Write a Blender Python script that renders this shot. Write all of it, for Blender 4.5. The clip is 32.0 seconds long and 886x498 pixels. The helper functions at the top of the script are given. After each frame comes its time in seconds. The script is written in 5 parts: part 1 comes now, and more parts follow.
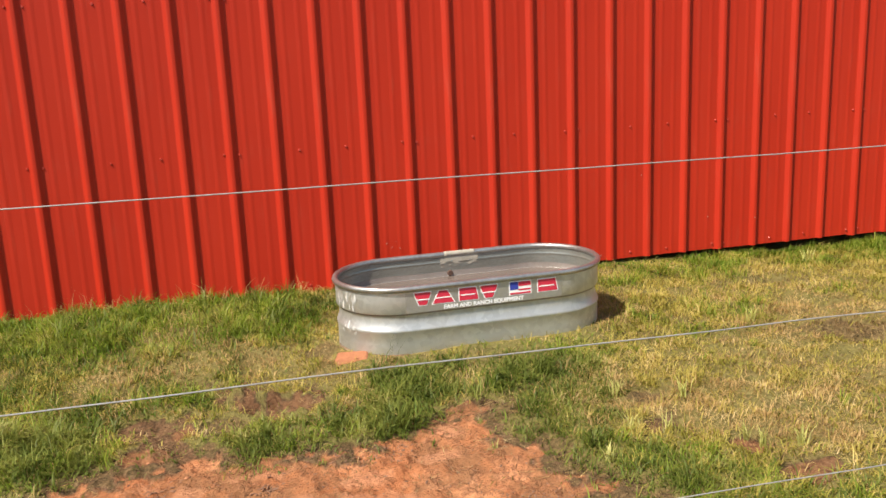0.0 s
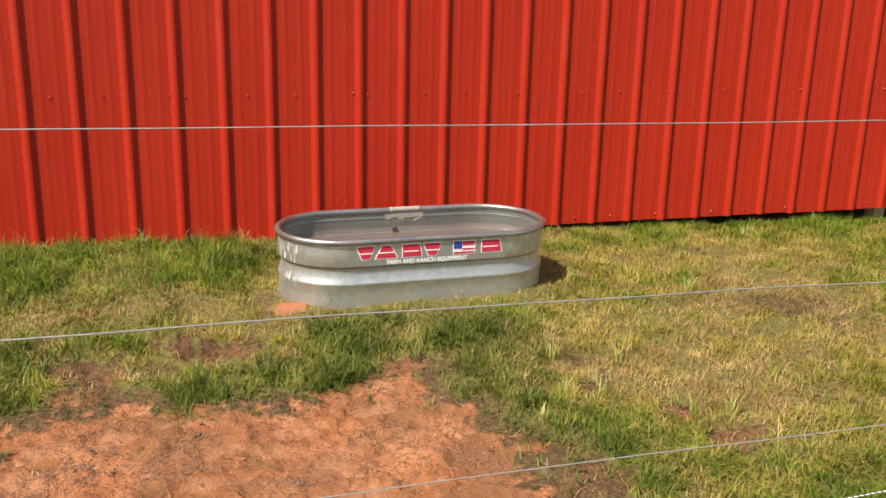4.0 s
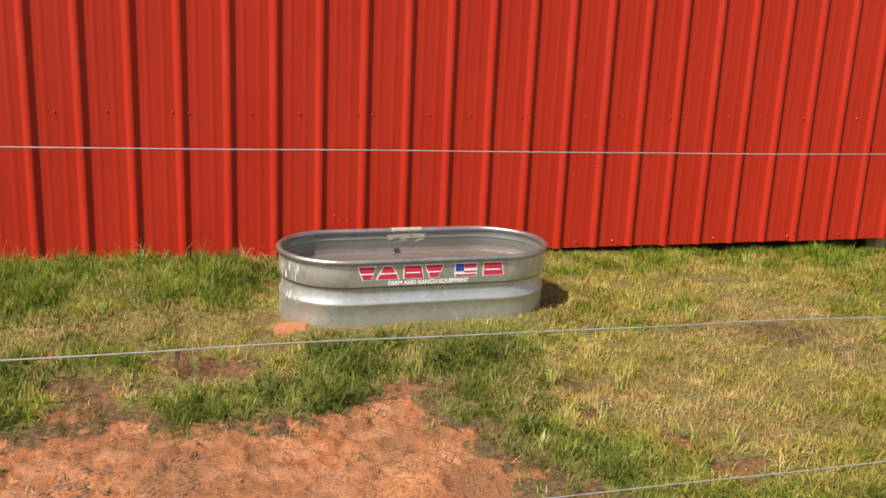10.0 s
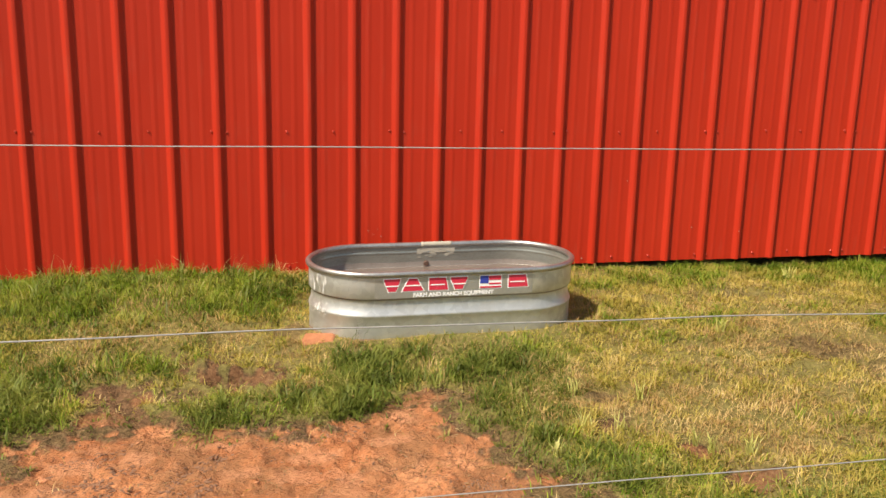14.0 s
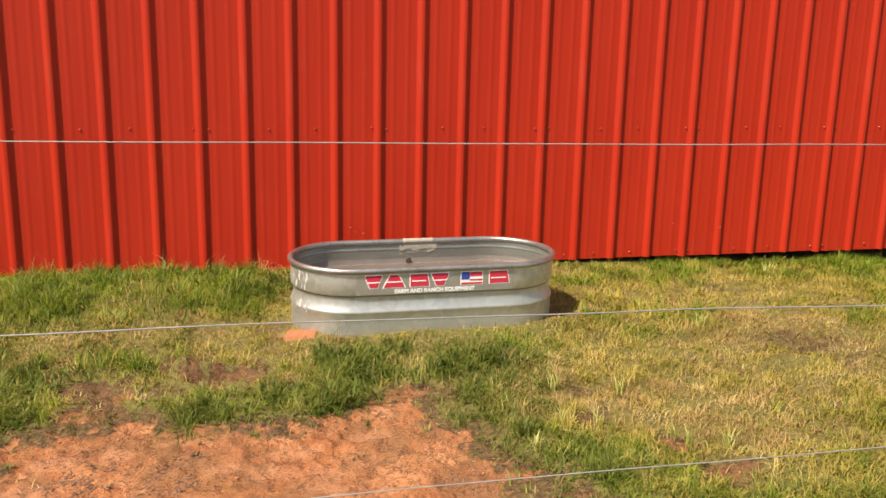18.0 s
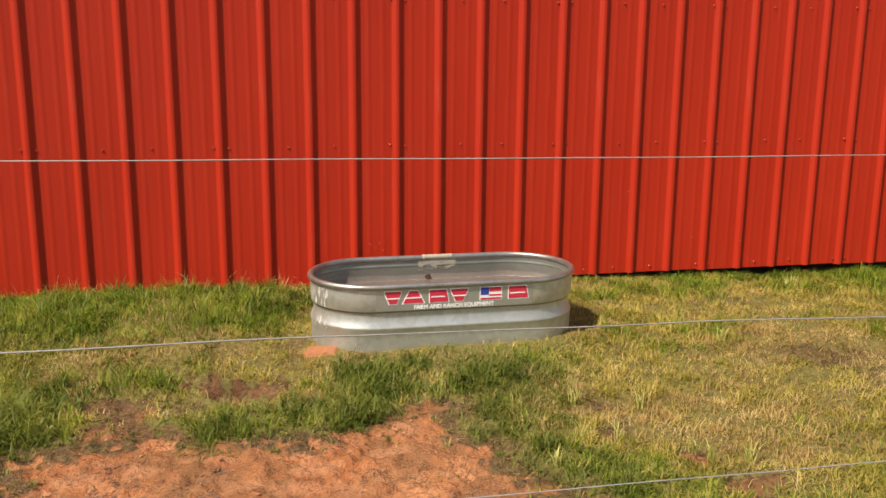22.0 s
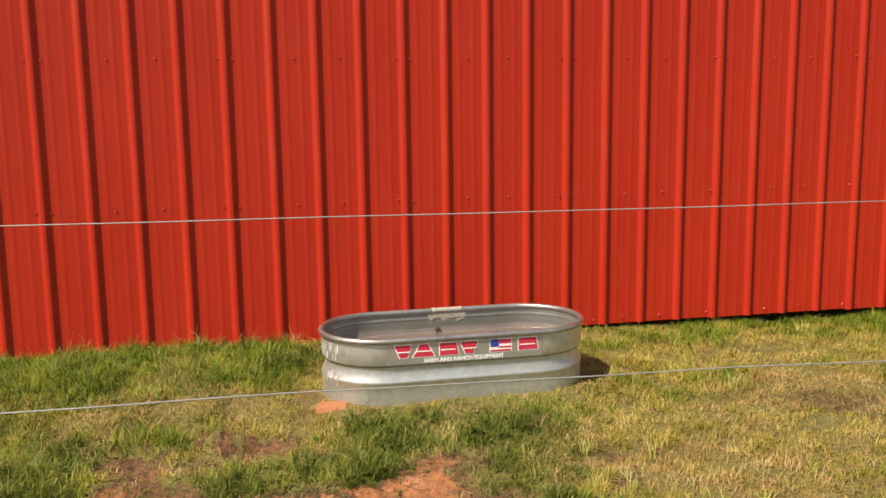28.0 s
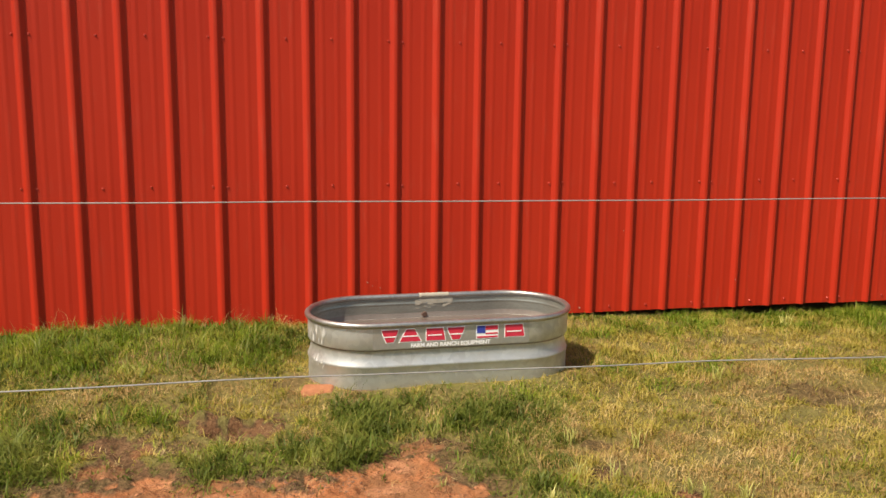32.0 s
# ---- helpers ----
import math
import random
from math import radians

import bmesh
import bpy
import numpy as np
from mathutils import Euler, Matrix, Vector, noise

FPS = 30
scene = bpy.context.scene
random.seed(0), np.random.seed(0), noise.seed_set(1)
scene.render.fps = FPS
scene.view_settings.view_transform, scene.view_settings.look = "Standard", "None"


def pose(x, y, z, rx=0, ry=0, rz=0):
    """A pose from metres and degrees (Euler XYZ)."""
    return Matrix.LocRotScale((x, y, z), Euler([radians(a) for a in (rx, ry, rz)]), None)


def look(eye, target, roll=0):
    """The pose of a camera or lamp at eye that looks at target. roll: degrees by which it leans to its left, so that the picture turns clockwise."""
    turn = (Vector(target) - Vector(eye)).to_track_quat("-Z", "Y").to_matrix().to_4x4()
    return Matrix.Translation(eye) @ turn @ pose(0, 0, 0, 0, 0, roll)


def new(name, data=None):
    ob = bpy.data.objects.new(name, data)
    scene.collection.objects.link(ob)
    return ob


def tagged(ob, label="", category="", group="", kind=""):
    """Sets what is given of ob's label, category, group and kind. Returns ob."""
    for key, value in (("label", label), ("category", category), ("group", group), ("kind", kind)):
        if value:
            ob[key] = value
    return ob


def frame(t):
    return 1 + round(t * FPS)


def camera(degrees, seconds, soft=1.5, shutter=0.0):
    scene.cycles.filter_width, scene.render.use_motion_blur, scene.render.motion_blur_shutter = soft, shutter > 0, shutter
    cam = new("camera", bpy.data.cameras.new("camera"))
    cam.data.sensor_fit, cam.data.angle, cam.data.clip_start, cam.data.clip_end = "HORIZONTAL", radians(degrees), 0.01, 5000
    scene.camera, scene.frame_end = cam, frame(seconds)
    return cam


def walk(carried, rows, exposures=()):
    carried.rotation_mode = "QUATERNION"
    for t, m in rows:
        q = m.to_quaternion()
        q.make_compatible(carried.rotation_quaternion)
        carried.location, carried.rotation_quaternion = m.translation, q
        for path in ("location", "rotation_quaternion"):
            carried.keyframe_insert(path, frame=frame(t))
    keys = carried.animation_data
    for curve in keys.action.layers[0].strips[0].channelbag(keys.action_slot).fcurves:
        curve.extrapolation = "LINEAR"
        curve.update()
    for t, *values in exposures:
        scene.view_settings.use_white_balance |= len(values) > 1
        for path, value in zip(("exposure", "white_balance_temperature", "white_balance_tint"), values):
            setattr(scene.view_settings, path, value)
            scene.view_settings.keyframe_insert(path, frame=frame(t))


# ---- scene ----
cam = camera(50.94, 32.0, 1.5)
TANK_TURN = 0.0
EXPOSURES = [(0.0, 0.80, 6900, 10), (2.0, 0.60, 6900, 10), (5.0, 0.65, 6900, 10), (7.0, 0.61, 6900, 10), (10.0, 0.63, 6900, 10), (11.0, 0.80, 7150, 10), (12.5, 0.79, 7400, 10),
             (18.5, 0.78, 7500, 10), (20.3, 0.74, 7500, 10), (21.0, 0.58, 7500, 10), (22.0, 0.55, 7500, 10), (23.5, 0.68, 7500, 10), (26.0, 0.70, 7500, 10), (29.0, 0.63, 7500, 10), (30.5, 0.65, 7500, 10), (32.0, 0.58, 7500, 10)]
ROWS = [
    (0.0, -1.052, -4.761, 1.432, -14.82, -13.26, 2.43),
    (0.5, -1.049, -4.757, 1.426, -16.52, -14.89, 1.01),
    (1.0, -1.046, -4.754, 1.428, -16.27, -15.67, -0.22),
    (1.5, -1.051, -4.747, 1.420, -16.44, -16.52, -0.87),
    (2.0, -1.056, -4.742, 1.426, -16.20, -16.64, -1.39),
    (2.5, -1.054, -4.743, 1.422, -16.86, -16.79, -1.64),
    (4.5, -1.047, -4.744, 1.413, -17.89, -15.26, -1.13),
    (5.0, -1.043, -4.742, 1.422, -24.63, -14.23, -1.75),
    (5.3, -1.025, -4.753, 1.423, -28.13, -13.74, -1.91),
    (5.5, -1.013, -4.761, 1.424, -30.11, -13.66, -1.66),
    (5.7, -1.001, -4.769, 1.424, -31.59, -13.59, -1.60),
    (6.0, -0.983, -4.782, 1.424, -34.21, -13.76, -1.12),
    (6.2, -0.996, -4.774, 1.423, -35.79, -13.72, -1.15),
    (6.4, -1.009, -4.767, 1.422, -33.85, -13.70, -0.40),
    (6.5, -1.016, -4.763, 1.422, -29.41, -13.58, 0.48),
    (6.8, -1.032, -4.753, 1.421, -22.29, -13.41, -0.10),
    (7.0, -1.043, -4.747, 1.421, -20.25, -13.51, -0.88),
    (7.5, -1.048, -4.743, 1.421, -18.00, -14.14, -2.36),
    (8.0, -1.051, -4.738, 1.421, -14.60, -14.66, -2.70),
    (8.5, -1.046, -4.738, 1.428, -13.76, -14.39, -2.74),
    (9.0, -1.041, -4.738, 1.435, -14.62, -13.38, -2.65),
    (9.5, -1.047, -4.729, 1.427, -16.17, -13.60, -2.69),
    (10.0, -1.057, -4.722, 1.420, -17.14, -14.57, -2.52),
    (10.5, -1.049, -4.746, 1.416, -18.66, -14.70, -1.65),
    (11.0, -1.028, -4.774, 1.412, -17.14, -14.05, -1.16),
    (11.2, -1.004, -4.788, 1.408, -16.17, -13.53, -1.37),
    (11.5, -0.967, -4.810, 1.403, -15.02, -12.97, -1.66),
    (12.0, -0.914, -4.842, 1.393, -15.96, -12.49, -1.98),
    (12.5, -0.907, -4.843, 1.390, -17.60, -12.58, -1.73),
    (13.0, -0.902, -4.843, 1.388, -17.08, -13.11, -1.27),
    (13.5, -0.901, -4.841, 1.388, -15.06, -13.34, -1.13),
    (14.0, -0.900, -4.840, 1.389, -13.24, -13.18, -1.31),
    (14.5, -0.889, -4.847, 1.389, -12.99, -12.07, -2.32),
    (16.5, -0.883, -4.852, 1.389, -12.98, -12.53, -1.32),
    (17.0, -0.866, -4.864, 1.387, -13.11, -13.04, -0.89),
    (17.5, -0.870, -4.865, 1.388, -13.56, -13.23, -0.93),
    (18.0, -0.873, -4.866, 1.388, -13.97, -13.30, -1.29),
    (18.5, -0.877, -4.867, 1.389, -13.85, -13.20, -1.42),
    (19.0, -0.881, -4.868, 1.389, -13.56, -12.93, -1.73),
    (19.5, -0.875, -4.867, 1.389, -13.39, -12.26, -1.72),
    (20.0, -0.869, -4.864, 1.388, -13.14, -11.83, -1.73),
    (20.5, -0.871, -4.871, 1.400, -12.95, -11.78, -1.66),
    (21.0, -0.870, -4.877, 1.399, -12.88, -12.00, -1.11),
    (21.5, -0.869, -4.883, 1.399, -12.81, -12.42, -0.55),
    (22.0, -0.869, -4.882, 1.387, -12.85, -12.29, -0.51),
    (22.5, -0.862, -4.886, 1.388, -13.04, -12.16, -0.17),
    (23.0, -0.857, -4.891, 1.386, -12.68, -13.04, 0.22),
    (23.5, -0.860, -4.890, 1.393, -14.64, -13.41, -0.27),
    (24.0, -0.865, -4.891, 1.393, -15.70, -12.79, -0.66),
    (24.5, -0.864, -4.894, 1.395, -16.40, -13.26, -1.14),
    (25.0, -0.867, -4.896, 1.392, -14.46, -12.31, -1.49),
    (25.5, -0.868, -4.899, 1.394, -12.11, -12.30, -0.95),
    (26.0, -0.868, -4.904, 1.394, -11.34, -12.21, -0.35),
    (26.5, -0.863, -4.918, 1.396, -11.47, -10.60, 0.13),
    (28.5, -0.860, -4.922, 1.395, -12.67, -9.00, 0.69),
    (29.0, -0.857, -4.925, 1.398, -13.46, -9.08, 0.04),
    (29.5, -0.859, -4.925, 1.398, -13.59, -9.04, -0.02),
    (30.0, -0.860, -4.926, 1.400, -13.30, -8.62, -0.26),
    (30.5, -0.865, -4.924, 1.402, -13.47, -10.25, -0.37),
    (31.0, -0.870, -4.922, 1.402, -13.30, -10.90, -0.63),
    (31.5, -0.872, -4.917, 1.402, -13.37, -10.66, -0.60),
    (32.0, -0.872, -4.910, 1.400, -12.97, -10.01, -0.67),
]

walk(cam, [(t, pose(x, y, z, 90 + pitch, roll, yaw)) for t, x, y, z, yaw, pitch, roll in ROWS],
     exposures=EXPOSURES)

# ---- light: a high sun to the left of the fence, clear sky ----
SUN_AZ, SUN_EL = radians(60.0), radians(54.0)          # azimuth from the wall's normal, elevation
TO_SUN = Vector((-math.sin(SUN_AZ) * math.cos(SUN_EL), -math.cos(SUN_AZ) * math.cos(SUN_EL), math.sin(SUN_EL)))
world = bpy.data.worlds.new("sky")
scene.world = world
world.use_nodes = True
sky = world.node_tree.nodes.new("ShaderNodeTexSky")
sky.sky_type, sky.sun_disc = "NISHITA", False
sky.sun_elevation, sky.sun_rotation = SUN_EL, math.atan2(TO_SUN.x, TO_SUN.y)
world.node_tree.links.new(sky.outputs[0], world.node_tree.nodes["Background"].inputs[0])
world.node_tree.nodes["Background"].inputs[1].default_value = 0.098
sun = new("sun", bpy.data.lights.new("sun", "SUN"))
sun.data.energy, sun.data.angle, sun.data.color = 4.7, radians(0.6), (1.0, 0.94, 0.85)
sun.matrix_world = look(tuple(TO_SUN * 20), (0, 0, 0))


# ---- materials ----
def material(name):
    m = bpy.data.materials.new(name)
    m.use_nodes = True
    t = m.node_tree
    return m, t, t.nodes["Principled BSDF"]


def node(t, kind, **inputs):
    n = t.nodes.new(kind)
    for k, v in inputs.items():
        n.inputs[k.replace("_", " ")].default_value = v
    return n


def noise_tex(t, scale, detail=4.0, rough=0.6, stretch=None, space="Object"):
    n = node(t, "ShaderNodeTexNoise", Scale=scale, Detail=detail, Roughness=rough)
    c = t.nodes.new("ShaderNodeTexCoord")
    if stretch:
        mp = node(t, "ShaderNodeMapping", Scale=stretch)
        t.links.new(c.outputs[space], mp.inputs[0])
        t.links.new(mp.outputs[0], n.inputs["Vector"])
    else:
        t.links.new(c.outputs[space], n.inputs["Vector"])
    return n


def ramp(t, fac, stops):
    r = t.nodes.new("ShaderNodeValToRGB")
    e = r.color_ramp.elements
    while len(e) < len(stops):
        e.new(0.5)
    for i, (p, c) in enumerate(stops):
        e[i].position, e[i].color = p, (*c, 1.0)
    t.links.new(fac, r.inputs[0])
    return r.outputs[0]


def mix(t, fac, a, b, kind="MIX"):
    n = t.nodes.new("ShaderNodeMix")
    n.data_type, n.blend_type = "RGBA", kind
    for sock, v in ((n.inputs[0], fac), (n.inputs[6], a), (n.inputs[7], b)):
        if hasattr(v, "links"):
            t.links.new(v, sock)
        elif isinstance(v, (int, float)):
            sock.default_value = v
        else:
            sock.default_value = (*v, 1.0)
    return n.outputs[2]


def bump(t, p, height, strength, distance):
    b = node(t, "ShaderNodeBump", Strength=strength, Distance=distance)
    t.links.new(height, b.inputs["Height"])
    t.links.new(b.outputs[0], p.inputs["Normal"])
    return b


def surface(name, dark, light, rough=0.6, metal=0.0, scale=8.0, stretch=None, relief=0.0, relief_scale=60.0, spec=0.5):
    """A material of two mixed tones with grain at two scales and a fine relief."""
    m, t, p = material(name)
    a = noise_tex(t, scale, 5, 0.65, stretch)
    b = noise_tex(t, scale * 9, 3, 0.6, stretch)
    f = node(t, "ShaderNodeMath")
    f.operation = "MULTIPLY_ADD"
    t.links.new(b.outputs[0], f.inputs[0])
    f.inputs[1].default_value = 0.45
    s = node(t, "ShaderNodeMath")
    s.operation = "MULTIPLY"
    t.links.new(a.outputs[0], s.inputs[0])
    s.inputs[1].default_value = 0.6
    t.links.new(s.outputs[0], f.inputs[2])
    t.links.new(ramp(t, f.outputs[0], [(0.35, dark), (0.68, light)]), p.inputs["Base Color"])
    p.inputs["Roughness"].default_value, p.inputs["Metallic"].default_value = rough, metal
    p.inputs["Specular IOR Level"].default_value = spec
    if relief:
        bump(t, p, noise_tex(t, relief_scale, 4, 0.6, stretch).outputs[0], 0.6, relief)
    return m


def red_paint():
    m, t, p = material("red_painted_steel")
    a = noise_tex(t, 1.3, 4, 0.6, (1, 1, 0.35))
    dust = noise_tex(t, 26, 5, 0.7, (1, 1, 0.12))
    base = ramp(t, a.outputs[0], [(0.3, RED_A), (0.7, RED_B)])
    base = mix(t, ramp(t, dust.outputs[0], [(0.56, (0, 0, 0)), (0.86, (0.18, 0.18, 0.18))]), base, (0.42, 0.16, 0.10))
    t.links.new(base, p.inputs["Base Color"])
    r = ramp(t, dust.outputs[0], [(0.3, (0.46,) * 3), (0.75, (0.60,) * 3)])
    t.links.new(r, p.inputs["Roughness"])
    p.inputs["Specular IOR Level"].default_value = 0.22
    p.inputs["Diffuse Roughness"].default_value = 0.40
    bump(t, p, noise_tex(t, 7, 3, 0.5, (1, 1, 0.25)).outputs[0], 0.25, 0.004)
    return m


def galvanised():
    m, t, p = material("galvanised_steel")
    c = t.nodes.new("ShaderNodeTexCoord")
    v = node(t, "ShaderNodeTexVoronoi", Scale=42.0)
    t.links.new(c.outputs["Object"], v.inputs["Vector"])
    sp = t.nodes.new("ShaderNodeSeparateColor")
    t.links.new(v.outputs["Color"], sp.inputs[0])
    spangle = ramp(t, sp.outputs[0], [(0.0, (0.52, 0.52, 0.50)), (1.0, (0.63, 0.63, 0.605))])
    stain = noise_tex(t, 3.2, 6, 0.68)
    col = mix(t, ramp(t, stain.outputs[0], [(0.48, (0, 0, 0)), (0.72, (0.5, 0.5, 0.5))]), spangle, (0.46, 0.43, 0.38))
    streak = noise_tex(t, 11, 5, 0.7, (1, 1, 0.18))
    col = mix(t, ramp(t, streak.outputs[0], [(0.60, (0, 0, 0)), (0.74, (0.55, 0.55, 0.55))]), col, (0.74, 0.74, 0.72))
    t.links.new(col, p.inputs["Base Color"])
    rough = ramp(t, stain.outputs[0], [(0.3, (0.42,) * 3), (0.7, (0.56,) * 3)])
    t.links.new(rough, p.inputs["Roughness"])
    p.inputs["Metallic"].default_value = 0.80
    bump(t, p, noise_tex(t, 6, 3, 0.5).outputs[0], 0.3, 0.006)
    return m


def blade_material(name, stops, trans):
    """Grass: a tone for each blade, thin enough to let light through."""
    m = bpy.data.materials.new(name)
    m.use_nodes = True
    t = m.node_tree
    t.nodes.remove(t.nodes["Principled BSDF"])
    g = t.nodes.new("ShaderNodeNewGeometry")
    patch = noise_tex(t, 4.6, 5, 0.75)
    f = node(t, "ShaderNodeMath")
    f.operation = "MULTIPLY_ADD"
    t.links.new(g.outputs["Random Per Island"], f.inputs[0])
    f.inputs[1].default_value = 0.24
    s = node(t, "ShaderNodeMath")
    s.operation = "MULTIPLY_ADD"
    t.links.new(patch.outputs[0], s.inputs[0])
    s.inputs[1].default_value, s.inputs[2].default_value = 2.3, -0.79
    t.links.new(s.outputs[0], f.inputs[2])
    col = ramp(t, f.outputs[0], stops)
    d = t.nodes.new("ShaderNodeBsdfDiffuse")
    tr = t.nodes.new("ShaderNodeBsdfTranslucent")
    gl = node(t, "ShaderNodeBsdfGlossy", Roughness=0.5)
    gl.inputs[0].default_value = (0.5, 0.5, 0.45, 1)
    t.links.new(col, d.inputs[0])
    t.links.new(col, tr.inputs[0])
    a = node(t, "ShaderNodeMixShader", Fac=trans)
    t.links.new(d.outputs[0], a.inputs[1])
    t.links.new(tr.outputs[0], a.inputs[2])
    b = node(t, "ShaderNodeMixShader", Fac=0.025)
    t.links.new(a.outputs[0], b.inputs[1])
    t.links.new(gl.outputs[0], b.inputs[2])
    t.links.new(b.outputs[0], t.nodes["Material Output"].inputs[0])
    return m


def soil():
    m, t, p = material("red_clay_and_thatch")
    at = t.nodes.new("ShaderNodeAttribute")
    at.attribute_name = "bare"
    big = noise_tex(t, 4.2, 6, 0.66)
    mid = noise_tex(t, 13, 6, 0.7)
    fine = noise_tex(t, 46, 6, 0.72)
    clay = ramp(t, big.outputs[0], [(0.30, CLAY_A), (0.5, CLAY_B), (0.68, CLAY_C)])
    clay = mix(t, ramp(t, mid.outputs[0], [(0.30, (0.85,) * 3), (0.45, (0, 0, 0))]), clay, (0.24, 0.10, 0.05))
    clay = mix(t, ramp(t, mid.outputs[0], [(0.54, (0, 0, 0)), (0.62, (0.4,) * 3)]), clay, (0.62, 0.315, 0.17))
    pale = t.nodes.new("ShaderNodeAttribute")
    pale.attribute_name = "pale"
    clay = mix(t, ramp(t, fine.outputs[0], [(0.36, (0.75,) * 3), (0.46, (0, 0, 0))]), clay, (0.17, 0.075, 0.04))
    crumb = noise_tex(t, 6.5, 3, 0.5, (0.8, 1.5, 1))
    grit = noise_tex(t, 62, 4, 0.75, (0.75, 1.3, 1))
    both = node(t, "ShaderNodeMath")
    both.operation = "MULTIPLY_ADD"
    t.links.new(crumb.outputs[0], both.inputs[0])
    both.inputs[1].default_value = 0.9
    t.links.new(grit.outputs[0], both.inputs[2])
    clay = mix(t, ramp(t, both.outputs[0], [(1.005, (0, 0, 0)), (1.055, (0.75,) * 3)]), clay, (0.19, 0.098, 0.058))
    film = noise_tex(t, 2.3, 6, 0.72)
    clay = mix(t, ramp(t, film.outputs[0], [(0.45, (0, 0, 0)), (0.56, (0.8,) * 3)]), clay, (0.270, 0.130, 0.062))
    warp = noise_tex(t, 9, 3, 0.6)
    c = t.nodes.new("ShaderNodeTexCoord")
    va = t.nodes.new("ShaderNodeVectorMath")
    va.operation = "MULTIPLY_ADD"
    va.inputs[1].default_value = (0.16, 0.16, 0.16)
    t.links.new(warp.outputs["Color"], va.inputs[0])
    t.links.new(c.outputs["Object"], va.inputs[2])
    vo = node(t, "ShaderNodeTexVoronoi", Scale=11.0)
    vo.feature = "DISTANCE_TO_EDGE"
    t.links.new(va.outputs[0], vo.inputs["Vector"])
    crack = ramp(t, vo.outputs["Distance"], [(0.0, (0.55,) * 3), (0.06, (0, 0, 0))])
    crack = mix(t, 1.0, crack, ramp(t, big.outputs[0], [(0.50, (0, 0, 0)), (0.60, (0.9,) * 3)]), "MULTIPLY")
    clay = mix(t, crack, clay, (0.17, 0.075, 0.042))
    clay = mix(t, ramp(t, pale.outputs["Fac"], [(0.18, (0, 0, 0)), (0.80, (0.6,) * 3)]), clay, ramp(t, fine.outputs[0], [(0.3, (0.44, 0.190, 0.095)), (0.7, (0.62, 0.305, 0.165))]))
    thatch = ramp(t, fine.outputs[0], [(0.3, (0.11, 0.088, 0.030)), (0.52, (0.25, 0.20, 0.072)), (0.72, (0.40, 0.32, 0.13))])
    thatch = mix(t, ramp(t, mid.outputs[0], [(0.42, (0.5,) * 3), (0.62, (0, 0, 0))]), thatch, (0.17, 0.125, 0.05))
    turf = noise_tex(t, 2.2, 6, 0.7)
    thatch = mix(t, ramp(t, turf.outputs[0], [(0.36, (0, 0, 0)), (0.60, (0.4,) * 3)]), thatch, (0.135, 0.14, 0.034))
    thatch = mix(t, ramp(t, at.outputs["Fac"], [(0.48, (0, 0, 0)), (0.66, (0.9,) * 3)]), thatch, ramp(t, fine.outputs[0], [(0.35, (0.045, 0.026, 0.016)), (0.52, (0.135, 0.073, 0.041)), (0.68, (0.26, 0.150, 0.086))]))
    t.links.new(mix(t, ramp(t, at.outputs["Fac"], [(0.66, (0, 0, 0)), (0.90, (1, 1, 1))]), thatch, clay), p.inputs["Base Color"])
    p.inputs["Roughness"].default_value, p.inputs["Specular IOR Level"].default_value = 0.95, 0.15
    h = node(t, "ShaderNodeMath")
    h.operation = "MULTIPLY_ADD"
    t.links.new(mid.outputs[0], h.inputs[0])
    h.inputs[1].default_value = 1.6
    t.links.new(fine.outputs[0], h.inputs[2])
    g = node(t, "ShaderNodeMath")
    g.operation = "MULTIPLY_ADD"
    t.links.new(grit.outputs[0], g.inputs[0])
    g.inputs[1].default_value = 0.7
    t.links.new(h.outputs[0], g.inputs[2])
    k = node(t, "ShaderNodeMath")
    k.operation = "MULTIPLY_ADD"
    t.links.new(crack, k.inputs[0])
    k.inputs[1].default_value = -0.5
    t.links.new(g.outputs[0], k.inputs[2])
    bump(t, p, k.outputs[0], 0.85, 0.024)
    return m


RED_A, RED_B = (0.40, 0.0205, 0.0074), (0.47, 0.0290, 0.0105)
CLAY_A, CLAY_B, CLAY_C = (0.32, 0.112, 0.046), (0.45, 0.174, 0.074), (0.60, 0.272, 0.130)
RED = red_paint()
ZINC = galvanised()
SOIL = soil()
TRIM_WOOD = surface("raw_pine_board", (0.53, 0.30, 0.145), (0.68, 0.42, 0.225), 0.7, 0, 5, (1, 1, 0.08), 0.001, 70)
POST_WOOD = surface("treated_post_wood", (0.27, 0.18, 0.075), (0.44, 0.32, 0.145), 0.85, 0, 6, (1, 1, 0.1), 0.002, 50)
GREY_WOOD = surface("weathered_grey_wood", (0.11, 0.098, 0.086), (0.22, 0.20, 0.175), 0.85, 0, 6, (1, 1, 0.1), 0.002, 50)
DARK_WOOD = surface("dark_stained_wood", (0.045, 0.022, 0.012), (0.10, 0.05, 0.026), 0.75, 0, 5, (1, 1, 0.2), 0.001, 60)
CRATE_WOOD = surface("tan_plywood", (0.13, 0.060, 0.015), (0.25, 0.122, 0.032), 0.75, 0, 5, (1, 1, 0.2), 0.001, 60)
DARK_STEEL = surface("black_frame_steel", (0.012, 0.012, 0.013), (0.04, 0.038, 0.036), 0.6, 0.3, 9)
# near-black tone for the cage's shade sheets and for one dark crate
SHADE_AND_CRATE = surface("dark_shade_and_crate", (0.010, 0.010, 0.011), (0.025, 0.024, 0.024), 0.9, 0, 7)
RAIL_RED = surface("faded_red_enamel", (0.22, 0.026, 0.022), (0.34, 0.042, 0.036), 0.5, 0, 9)
